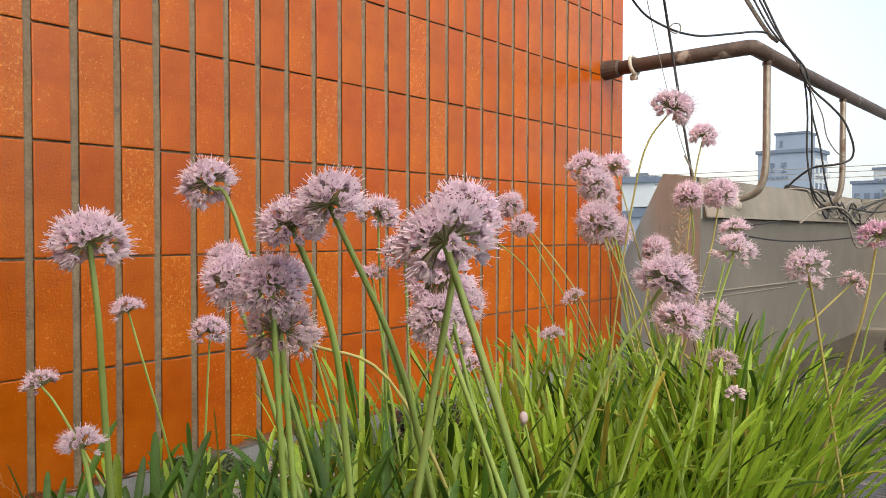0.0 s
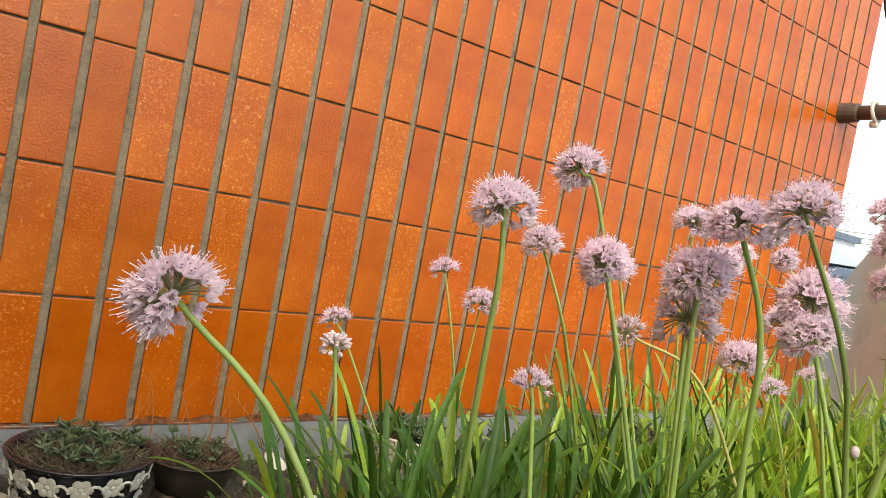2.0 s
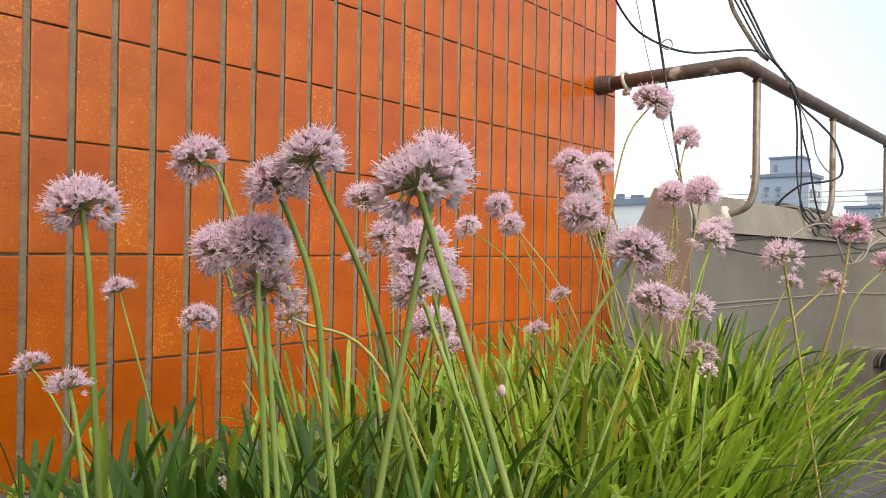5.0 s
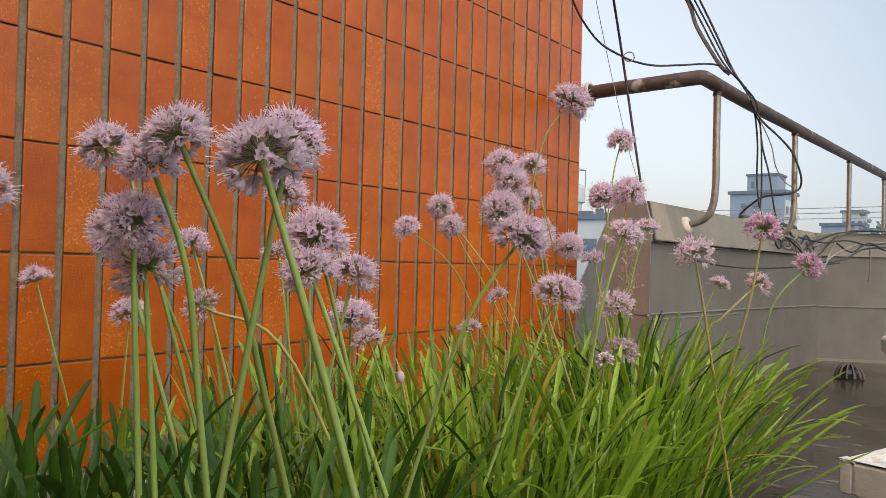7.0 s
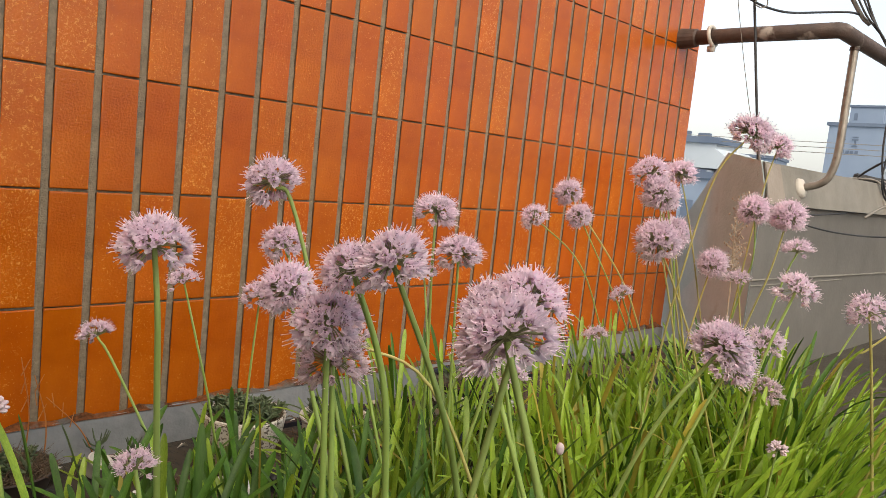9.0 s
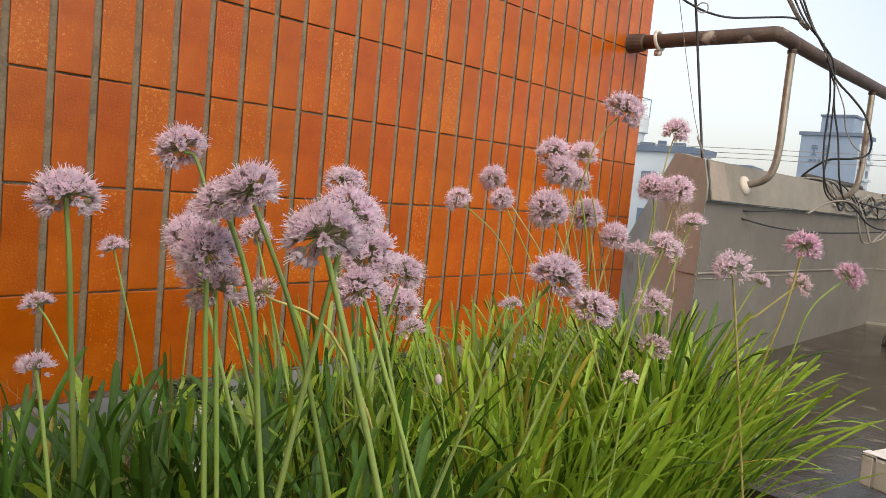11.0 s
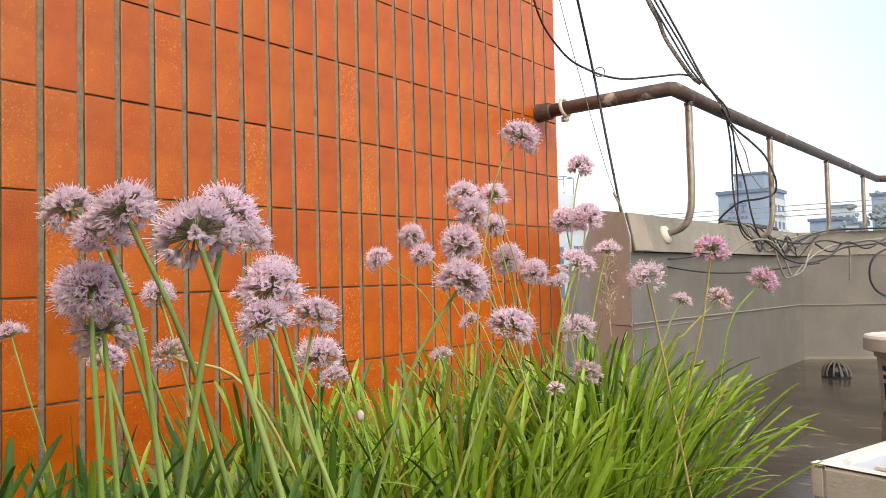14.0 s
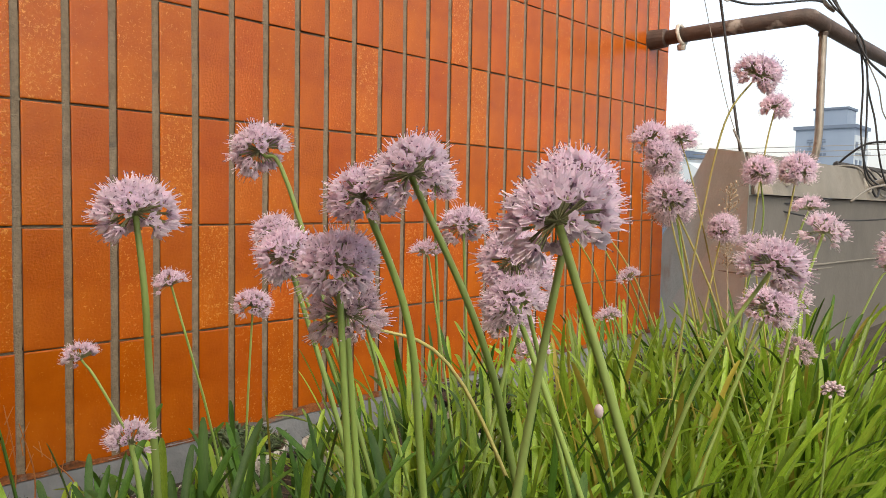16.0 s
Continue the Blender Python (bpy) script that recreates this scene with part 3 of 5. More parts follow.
rw = random.Random(31)
for k in range(6):
    x0, x1 = rw.uniform(2.98, 3.25), rw.uniform(3.6, 3.84)
    m_ = 7
    pts = [(x0 - 0.12, PY + 0.14, 0.680), (x0 - 0.05, PY + 0.03, 0.680)]
    for i in range(m_ + 1):
        x = x0 + (x1 - x0) * i / m_
        pts.append((x, PY - 0.008 - rw.uniform(0, 0.012), 0.60 + 0.035 * math.sin(i * 1.1 + k) + rw.gauss(0, 0.012)))
    pts += [(3.93, PY - 0.10, 0.668 + 0.01 * rw.random()), (4.02 + 0.05 * rw.random(), -0.72, 0.684), (4.25 + 0.06 * rw.random(), -1.1, 0.682)]
    cable(pts, rw.uniform(0.003, 0.0055), CABLE if k % 2 else CABLE_GREY)

# corrugated hose along the parapet's top, dry stalk at its end
hose = Shape()
way = smooth_line([(0, 0, 0), (0.3, 0.01, 0), (0.6, 0.0, 0), (0.92, 0.012, 0)], 34)
hose.tube(way, [0.016 if i % 2 else 0.010 for i in range(len(way))], 8)
ob = tagged(part("corrugated_hose", hose, mat("dusty_black_hose", (0.012, 0.012, 0.014), (0.05, 0.05, 0.052), 40, 0.7, bump=0.3)), "dusty black corrugated hose lying on the coping", "hose")
ob.matrix_world = rest(2.90, PY + 0.10, 0.690)

stalk = tagged(new("dry_seed_stalk"), "pale dried seed stalk standing at the parapet end", "weed")
stalk.matrix_world = rest(1.47, -0.46)
rd = random.Random(12)
STRAW = mat("bleached_straw", (0.34, 0.27, 0.19), (0.50, 0.42, 0.32), 90, 0.8, translucent=0.2, island=0.25)
line = smooth_line([(0, 0, 0), (0.02, 0, 0.25), (0.0, 0.005, 0.50), (0.02, 0.0, 0.57)], 6)
part("stem", Shape().tube(line, [0.003 - 0.0001 * i for i in range(len(line))], 5), STRAW, stalk)
husk = Shape()
for k in range(150):
    z = rd.uniform(0.36, 0.575)
    c = Vector((0.012 + rd.gauss(0, 0.014), rd.gauss(0, 0.012), z))
    husk.blob(c, rd.uniform(0.0014, 0.0030), axis=(rd.gauss(0, 0.6), rd.gauss(0, 0.6), 1), long=1.8, sides=5, rings=3)
    husk.tube([Vector((0.008, 0, z - 0.015)), c], [0.0007, 0.0005], 3, caps=False)
part("husk_spray", husk, STRAW, stalk, "bleached husks")

# ---- drain, bucket, box ----
drain = tagged(new("roof_drain"), "tarnished domed roof drain grate standing in a puddle", "drain")
drain.matrix_world = rest(3.25, -0.68)
part("collar", Shape().lathe([(0.060, 0.0), (0.060, 0.004), (0.05, 0.006), (0.0, 0.006)], 24), GLAZE, drain)
for k in range(12):
    a = 2 * math.pi * k / 12
    pts = [(0.057 * math.cos(e) * math.cos(a), 0.057 * math.cos(e) * math.sin(a), 0.008 + 0.062 * math.sin(e)) for e in (math.pi / 2 * j / 8 for j in range(9))]
    part("bar", Shape().tube(pts, 0.0042, 5), DRAIN, drain)
part("core", Shape().blob((0, 0, 0.008), 0.05, sides=16, rings=8), GLAZE, drain)

bucket = tagged(new("bucket"), "white plastic paint bucket with a chipped lid", "bucket")
bucket.matrix_world = rest(2.455, -1.10) @ Matrix.Diagonal((1, 1, 0.86, 1))
part("body", Shape().lathe([(0.0, 0.001), (0.121, 0.001), (0.125, 0.01), (0.136, 0.21), (0.144, 0.215), (0.144, 0.232), (0.138, 0.24), (0.138, 0.262), (0.0, 0.262)], 48), WHITE, bucket, smooth=False)
part("lid", Shape().lathe([(0.168, 0.238), (0.174, 0.242), (0.176, 0.288), (0.170, 0.297), (0.155, 0.299), (0.150, 0.292), (0.0, 0.292)], 48), WHITE, bucket, "chipped white lid")
sh = Shape()
for k in range(9):
    a0 = math.pi * (0.70 + 0.055 * k)
    for z0, z1, on in ((0.05, 0.12, True), (0.135, 0.15, k % 3 != 1), (0.165, 0.185, k % 4 != 2)):
        if on:
            r = lambda z: 0.1265 + 0.011 * z / 0.21 + 0.0006
            aa, bb = a0, a0 + math.pi * 0.045
            sh.add([(r(z) * math.cos(t), r(z) * math.sin(t), z) for z, t in ((z0, aa), (z0, bb), (z1, bb), (z1, aa))], [(0, 1, 2, 3)])
part("print", sh, GLAZE, bucket, "worn black print")

crate = tagged(new("foam_box"), "white box with a chipped rim and pale blue lid sheet", "box")
crate.matrix_world = pose(0.705, -1.142, 0.0, 0, 0, -16)
W, D, Z = 0.62, 0.36, 0.20
part("body", Shape().box(0.03, -D + 0.03, 0.001, W - 0.03, -0.03, Z - 0.042, c=0.006), WHITE, crate)
RIM = 0.02
sh = Shape()
for x0, y0, x1, y1 in ((0, -RIM, W, 0), (0, -D, W, -D + RIM), (0, -D + RIM, RIM, -RIM), (W - RIM, -D + RIM, W, -RIM)):
    sh.box(x0, y0, Z - 0.045, x1, y1, Z, c=0.003)
part("lid_rim", sh, WHITE, crate, "chipped white rim")
chips = Shape()
for side_x in (True, False):
    run = W if side_x else D
    row = []
    n_c = 60
    for i in range(n_c + 1):
        q = run * i / n_c
        wd = RIM * (0.75 + 0.9 * noise.noise(Vector((q * 22, 4 if side_x else 9, 0))) + 0.3 * noise.noise(Vector((q * 90, 2, 0))))
        wd = max(0.006, wd) + 0.006
        row += [(q, -0.0015, Z + 0.0015), (q, -wd, Z + 0.0015), (q, -wd - 0.004, Z - 0.0095)] if side_x else [(0.0015, -q, Z + 0.0035), (wd, -q, Z + 0.0035), (wd + 0.004, -q, Z - 0.0095)]
    chips.add(row, [(3 * i + a, 3 * i + a + 1, 3 * i + a + 4, 3 * i + a + 3) if side_x else (3 * i + a, 3 * i + a + 3, 3 * i + a + 4, 3 * i + a + 1) for i in range(n_c) for a in range(2)])
part("rim_top", chips, CHIP, crate, "ragged bare white rim top")
part("lid_sheet", Shape().box(RIM + 0.001, -D + RIM + 0.001, Z - 0.03, W - RIM - 0.001, -RIM - 0.001, Z - 0.007, c=0.002), PALEBLUE, crate, "pale blue sheet")
part("corner_block", Shape().box(0.06, -0.085, Z - 0.0065, 0.13, -0.06, Z - 0.001, c=0.002), WHITE, crate)


# ---- pots by the wall ----
rng = random.Random(5)


def sprigs(shape, n, radius, height, spread=0.3, thick=0.002, z=0.0):
    for _ in range(n):
        a, r = rng.uniform(0, 6.28), radius * math.sqrt(rng.random())
        p = Vector((r * math.cos(a), r * math.sin(a), z))
        tip = p + Vector((rng.gauss(0, spread) * height, rng.gauss(0, spread) * height, height * rng.uniform(0.5, 1.1)))
        shape.tube([p, p.lerp(tip, 0.5) + Vector((rng.gauss(0, 0.002), rng.gauss(0, 0.002), 0)), tip], [thick, thick * 0.8, thick * 0.2], 4, caps=False)
    return shape


def succulents(shape, n, radius, z, size):
    """Short branching stalks, each with a loose rosette of fat finger leaves."""
    for _ in range(n):
        a, q = rng.uniform(0, 6.28), radius * math.sqrt(rng.random())
        p = Vector((q * math.cos(a), q * math.sin(a), z - 0.002))
        tip = p + Vector((rng.gauss(0, 0.4), rng.gauss(0, 0.4), rng.uniform(0.5, 1.3))) * size
        shape.tube([p, tip], [size * 0.09, size * 0.06], 5, caps=False)
        for k in range(rng.randint(6, 10)):
            d = Vector((rng.gauss(0, 0.8), rng.gauss(0, 0.8), rng.uniform(0.1, 0.9))).normalized()
            c = p.lerp(tip, rng.uniform(0.45, 1.0)) + d * size * 0.26
            shape.blob(c, size * rng.uniform(0.07, 0.11), axis=d, long=rng.uniform(2.4, 3.6), sides=5, rings=4)
    return shape


def pot(x, y, r, h, body, label, plant, moss=120, green=90, motif=False, bowl=False):
    ob = tagged(new("flower_pot"), label, "pot", "pots by the tiled wall")
    ob.matrix_world = rest(x, y)
    if bowl:
        side = [(0, 0.001), (r * 0.50, 0.001), (r * 0.56, h * 0.05), (r * 0.78, h * 0.30), (r * 0.93, h * 0.58), (r * 1.0, h * 0.86), (r * 1.02, h * 0.97), (r * 0.99, h), (r * 0.95, h * 0.98), (r * 0.93, h * 0.8)]
    else:
        side = [(0, 0.001), (r * 0.72, 0.001), (r * 0.76, 0.004), (r * 0.97, h * 0.90), (r * 0.98, h * 0.94), (r * 1.03, h * 0.95), (r * 1.04, h * 0.985), (r * 1.03, h), (r * 0.97, h), (r * 0.95, h * 0.9), (r * 0.93, h * 0.8)]
    part("body", Shape().lathe(side, 48), body, ob, "rough crackled stoneware side" if bowl else "", smooth=True)
    part("soil", Shape().lathe([(r * 0.94, h * 0.86), (r * 0.6, h * 0.90), (r * 0.3, h * 0.885), (0.0, h * 0.90)], 32), SOIL, ob, "dark soil with dry litter")
    part("dry_litter", sprigs(Shape(), moss * 2, r * 0.9, 0.016, 1.0, 0.0010, h * 0.89), MOSS, ob, "brown dry moss and litter")
    if green:
        part("greenery", succulents(sprigs(Shape(), green // 2, r * 0.75, 0.028, 0.6, 0.0012, h * 0.89), green // 4, r * 0.72, h * 0.89, 0.026), SUCC, ob, plant)
    if motif:
        sh = Shape()
        for k in range(14):
            for z, rr in ((h * 0.72, 0.0155), (h * 0.34, 0.0130)):
                a = 2 * math.pi * (k + (0.5 if rr < 0.014 else 0)) / 14
                rad = r * (0.76 + 0.21 * z / (h * 0.86)) + 0.0012
                c = Vector((rad * math.cos(a), rad * math.sin(a), z))
                t, u = Vector((-math.sin(a), math.cos(a), 0)), Vector((math.cos(a) * 0.24, math.sin(a) * 0.24, 0.97))
                nn = t.cross(u)
                for j in range(6):
                    b = 2 * math.pi * j / 6
                    sh.blob(c + (t * math.cos(b) + u * math.sin(b)) * rr * 0.62, rr * 0.42, axis=nn, long=0.22, sides=8, rings=4)
                sh.blob(c, rr * 0.25, axis=nn, long=0.5, sides=8, rings=4)
                curl = [c + (t * (0.9 + 0.5 * math.cos(q)) + u * (0.5 * math.sin(q) - 0.2)) * rr * 1.25 for q in (0.6 * j for j in range(9))]
                sh.tube(curl, rr * 0.12, 5)
        part("motif", sh, MOTIF, ob, "white raised flower and scroll motif")
    return ob


pot(-0.325, -0.148, 0.094, 0.085, GLAZE, "black glazed pot with white flower motif, dry succulents", "spiky grey-green succulents", 220, 120, True)
pot(-0.146, -0.105, 0.069, 0.052, BROWNPOT, "low dark brown pot full of dry moss", "sparse thick-leaved succulents", 420, 44)
pot(0.215, -0.17, 0.070, 0.100, STONEPOT, "pale cracked stoneware pot with small succulents", "grey-green needle succulents", 200, 260, bowl=True)
pot(0.36, -0.24, 0.062, 0.09, WHITE, "white plastic pot behind the leaves", "small succulents", 60, 60)
pot(0.74, -0.24, 0.10, 0.11, GLAZE, "black glazed pot with white motif behind the chives", "small succulents", 80, 60, True)

tray = tagged(new("seedling_tray"), "low black tray of dark soil and dry litter along the wall", "tray")
tray.matrix_world = rest(0.62, -0.20)
sh = Shape()
for a0, b0, a1, b1 in ((-0.42, -0.10, 1.3, -0.09), (-0.42, 0.09, 1.3, 0.10), (-0.42, -0.09, -0.41, 0.09), (1.29, -0.09, 1.3, 0.09)):
    sh.box(a0, b0, 0.001, a1, b1, 0.035)
part("body", sh, GLAZE, tray)
part("soil", Shape().box(-0.409, -0.089, 0.002, 1.289, 0.089, 0.026), SOIL, tray, "dark soil")
litter = Shape()
for _ in range(900):
    p = Vector((rng.uniform(-0.4, 1.28), rng.uniform(-0.085, 0.085), 0.026))
    q = p + Vector((rng.gauss(0, 0.02), rng.gauss(0, 0.02), rng.uniform(0.0, 0.016)))
    litter.tube([p, q], [0.0012, 0.0006], 4, caps=False)
part("dry_litter", litter, MOSS, tray, "brown dry litter")
part("greenery", sprigs(Shape(), 60, 0.085, 0.03, 0.5, 0.0016, 0.026), SUCC, tray, "thin green weeds")

WEED = mat("orange_dry_grass", (0.40, 0.13, 0.03), (0.58, 0.24, 0.07), 60, 0.8, translucent=0.2)
# dry weeds at the foot of the wall
for wx, wy, hgt in ((-0.10, -0.03, 0.20), (-0.07, -0.035, 0.17), (-0.13, -0.04, 0.15), (-0.20, -0.03, 0.17), (0.02, -0.03, 0.13), (-0.30, -0.03, 0.12)):
    weed = tagged(new("dry_weed"), "thin reddish dry grass stalk by the wall", "weed", "dry weeds by the wall")
    weed.matrix_world = rest(wx, wy, 0.0)
    tip = Vector((rng.gauss(0, 0.04), -0.01, hgt))
    part("stalk", Shape().tube(smooth_line([(0, 0, 0), tip * 0.5 + Vector((0.012, 0, 0)), tip], 5), [0.0015 - 0.00008 * i for i in range(11)], 4), WEED, weed)
    for j in range(3):
        e = tip * (0.55 + 0.15 * j)
        part("branch", Shape().tube([e, e + Vector((rng.gauss(0, 0.012), 0, 0.025))], [0.0010, 0.0006], 4), WEED, weed)

# pale dead leaves and twigs blown along the wall
scrap, ry = Shape(), random.Random(14)
for _ in range(150):
    c = Vector((ry.uniform(-0.45, 1.5), ry.uniform(-0.34, -0.02), 0.002))
    a, size = ry.uniform(0, 6.28), ry.uniform(0.008, 0.020)
    u, v = Vector((math.cos(a), math.sin(a), 0)), Vector((-math.sin(a), math.cos(a), 0))
    lift = Vector((0, 0, ry.uniform(0.004, 0.012)))
    scrap.add([c - u * size, c - v * size * 0.45 + lift, c + u * size + lift * ry.uniform(0, 1), c + v * size * 0.45 + lift * 0.6, c + lift * 0.25], [(0, 1, 4), (1, 2, 4), (2, 3, 4), (3, 0, 4)])
for _ in range(220):
    c = Vector((ry.uniform(-0.45, 1.5), ry.uniform(-0.34, -0.02), 0.003))
    a, size = ry.uniform(0, 6.28), ry.uniform(0.02, 0.06)
    scrap.tube([c, c + Vector((math.cos(a) * size * 0.5, math.sin(a) * size * 0.5, 0.006)), c + Vector((math.cos(a) * size, math.sin(a) * size, 0.002))], [0.0012, 0.001, 0.0006], 4, 1, caps=False)
tagged(part("leaf_litter", scrap, [mat("bleached_dead_leaf", (0.34, 0.29, 0.22), (0.62, 0.57, 0.50), 60, 0.85, island=0.35), MOSS]), "pale dead leaves and dry twigs scattered along the wall", "litter", kind="stuff")

# rubbish and stray plants on the floor between the pots
cup = tagged(new("plastic_cup"), "crushed white plastic cup lying on the floor by the wall", "cup")
cup.matrix_world = rest(-0.012, -0.095) @ pose(0, 0, 0.009, 28, 8, 25)
part("body", Shape().lathe([(0, 0.0), (0.015, 0.0), (0.016, 0.002), (0.0205, 0.024), (0.0222, 0.025), (0.0222, 0.027), (0.0195, 0.027), (0.0145, 0.003), (0, 0.002)], 24), WHITE, cup, smooth=True)
for sx, sy, size, turn in ((-0.062, -0.05, 0.024, 30), (0.165, -0.265, 0.034, 100), (0.06, -0.25, 0.022, 10), (0.10, -0.30, 0.018, 70), (0.02, -0.20, 0.016, 140), (-0.09, -0.25, 0.020, 55)):
    rag = tagged(new("plastic_scrap"), "crumpled scrap of white plastic sheet on the floor", "scrap", "plastic scraps by the wall")
    rag.matrix_world = rest(sx, sy) @ pose(0, 0, 0, 0, 0, turn)
    grid = [(size * (i / 6 - 0.5) * 1.6, size * (j / 4 - 0.5), 0.002 + max(0.0, size * (0.35 + 0.7 * noise.noise(Vector((i * 0.6 + sx * 50, j * 0.6, 1))))) + (0.002 if (i + j) % 2 else 0)) for j in range(5) for i in range(7)]
    low = [(x, y, z - 0.0015) for x, y, z in grid]
    faces = [(7 * j + i, 7 * j + i + 1, 7 * j + i + 8, 7 * j + i + 7) for j in range(4) for i in range(6)]
    part("sheet", Shape().add(grid, faces).add(low, [f[::-1] for f in faces]), CHIP, rag)
for sx, sy, hgt, many in ((0.005, -0.045, 0.062, 9), (-0.035, -0.075, 0.040, 7), (0.075, -0.055, 0.045, 8), (0.11, -0.21, 0.040, 8), (0.03, -0.15, 0.035, 8), (-0.03, -0.18, 0.038, 9)):
    stray = tagged(new("stray_succulent"), "small dark finger-leaved succulent rooted on the floor", "succulent", "stray succulents by the wall")
    stray.matrix_world = rest(sx, sy)
    top = Vector((rng.gauss(0, 0.006), rng.gauss(0, 0.006), hgt * 0.5))
    part("stalk", Shape().tube([(0, 0, 0), top * 0.5 + Vector((0.002, 0, 0)), top], [0.0016, 0.0014, 0.0012], 5), MOSS, stray)
    for k in range(many):
        d = Vector((math.cos(k * 2.4), math.sin(k * 2.4), rng.uniform(0.4, 1.4))).normalized()
        c = top * rng.uniform(0.6, 1.0)
        part("leaf", Shape().tube([c, c + d * hgt * 0.28, c + d * hgt * 0.42 + Vector((0, 0, hgt * 0.14))], [0.0012, 0.0016, 0.0007], 5), SUCC, stray)

# ---- planter ----
planter = tagged(new("planter"), "long dark plastic planter of soil under the chives", "planter")
planter.matrix_world = rest(0.05, -0.90)
x0, x1, y0, y1 = -0.44, 0.48, -0.33, 0.28
sh = Shape()
for a0, b0, a1, b1 in ((x0, y0, x1, y0 + 0.015), (x0, y1 - 0.015, x1, y1), (x0, y0 + 0.015, x0 + 0.015, y1 - 0.015), (x1 - 0.015, y0 + 0.015, x1, y1 - 0.015)):
    sh.box(a0, b0, 0.001, a1, b1, 0.165)
part("body", sh, BROWNPOT, planter)
sh = Shape()
nx, ny = 40, 26
vv = [(x0 + 0.016 + (x1 - x0 - 0.032) * i / nx, y0 + 0.016 + (y1 - y0 - 0.032) * j / ny, 0.150 + 0.012 * noise.noise(Vector((i * 0.7, j * 0.7, 0)))) for j in range(ny + 1) for i in range(nx + 1)]
sh.add(vv, [(j * (nx + 1) + i, j * (nx + 1) + i + 1, (j + 1) * (nx + 1) + i + 1, (j + 1) * (nx + 1) + i) for j in range(ny) for i in range(nx)])
part("soil", sh, SOIL, planter, "dark uneven soil", smooth=True)


# ---- flower heads ----
def directions(n, cap, r):
    """n directions spread over a cap of that many degrees round +z."""
    low = math.cos(radians(cap))
    out = []
    for i in range(n):
        z = 1 - (i + 0.5) / n * (1 - low)
        a = i * 2.39996 + r.gauss(0, 0.22)
        z = max(-1.0, min(1.0, z + r.gauss(0, 0.035)))
        s = math.sqrt(1 - z * z)
        out.append(Vector((s * math.cos(a), s * math.sin(a), z)))
    return out


def head_meshes(kind, seed):
    """Meshes of one umbel of radius 1: pedicels, petals, stamens."""
    r = random.Random(seed)
    n, cap, opened = {"full": (108, 136, 1.0), "dome": (88, 120, 1.0), "half": (44, 92, 0.7), "aged": (70, 125, 0.8), "bud": (44, 105, 0.0), "pink": (60, 115, 1.0), "loose": (46, 124, 1.0)}[kind]
    ped, pet, sta = Shape(), Shape(), Shape()
    for u in directions(n, cap, r):
        reach = r.uniform(0.36, 0.52) if kind == "bud" else r.uniform(0.52, 0.70)
        u = (u + Vector((r.gauss(0, 0.07), r.gauss(0, 0.07), r.gauss(0, 0.07)))).normalized()
        if u.z < 0.05:                       # the lowest florets hang, with gaps between them
            if r.random() < (0.08 if kind == "full" else 0.3):
                continue
            u = (u + Vector((0, 0, -r.uniform(0.05, 0.32)))).normalized()
            reach += 0.05
        foot = u * reach
        sag = Vector((0, 0, 0.05)) if u.z < 0.05 else Vector((0, 0, 0))
        ped.tube([Vector((0, 0, 0)), foot * 0.55 + sag, foot], [0.021, 0.014, 0.02], 4, caps=False)
        side = u.orthogonal().normalized()
        up = u.cross(side)
        spin = r.uniform(0, 6.28)
        if kind == "bud" or (kind == "half" and u.z < 0.15 and r.random() < 0.6) or (kind == "aged" and r.random() < 0.2) or r.random() < 0.05:
            pet.blob(foot + u * 0.12, 0.105 if kind == "bud" else 0.088, axis=u, long=1.7, sides=6, rings=4)
            continue
        ped.blob(foot + u * 0.06, 0.050, axis=u, sides=5, rings=3)
        wide = opened * r.uniform(0.7, 1.2)
        for k in range(6):
            a = spin + k * math.pi / 3 + r.gauss(0, 0.08)
            o = side * math.cos(a) + up * math.sin(a)
            t = u.cross(o)
            length = (0.31 if k % 2 else 0.34) * r.uniform(0.9, 1.08)
            tilt = (0.42 if k % 2 else 0.66) * wide
            axis = (u * math.cos(tilt) + o * math.sin(tilt)).normalized()
            inner = (u * math.sin(tilt) - o * math.cos(tilt)).normalized()
            base = foot + o * 0.012
            low, mid = base + axis * length * 0.30 - inner * 0.030, base + axis * length * 0.66 - inner * 0.034
            tip = base + axis * length + inner * r.uniform(-0.035, 0.03)
            hw = 0.086
            pet.add([base, low + t * hw * 0.72 + inner * 0.035, low, low - t * hw * 0.72 + inner * 0.035,
                     mid + t * hw + inner * 0.028, mid, mid - t * hw + inner * 0.028, tip],
                    [(0, 2, 1), (0, 3, 2), (1, 2, 5, 4), (2, 3, 6, 5), (4, 5, 7), (5, 6, 7)])
            # the two foot faces are darkened for depth
            pet.m[-6:-4] = [1, 1]
            if k % 3 == 0:
                sta.blob(foot + u * 0.17 + o * 0.05, 0.018, 1, axis=t, long=1.5, sides=4, rings=3)
            if k % 2:
                b = foot + o * 0.03 + u * 0.05
                e = b + (u + o * r.uniform(0.12, 0.38) + t * r.gauss(0, 0.1)).normalized() * r.uniform(0.32, 0.47)
                sta.tube([b, e], [0.013, 0.009], 3, caps=False)
                sta.blob(e, 0.016, 1 if r.random() < 0.55 else 0, axis=t, long=1.6, sides=4, rings=3)
    colours = {"pink": PETAL_PINK, "aged": PETAL_AGED, "bud": BUD}.get(kind, PETAL)
    return ped.mesh("pedicels", PEDICEL, True), pet.mesh("petals", [colours, PETAL_BASE]), sta.mesh("stamens", [STAMEN, ANTHER]) if sta.v else None


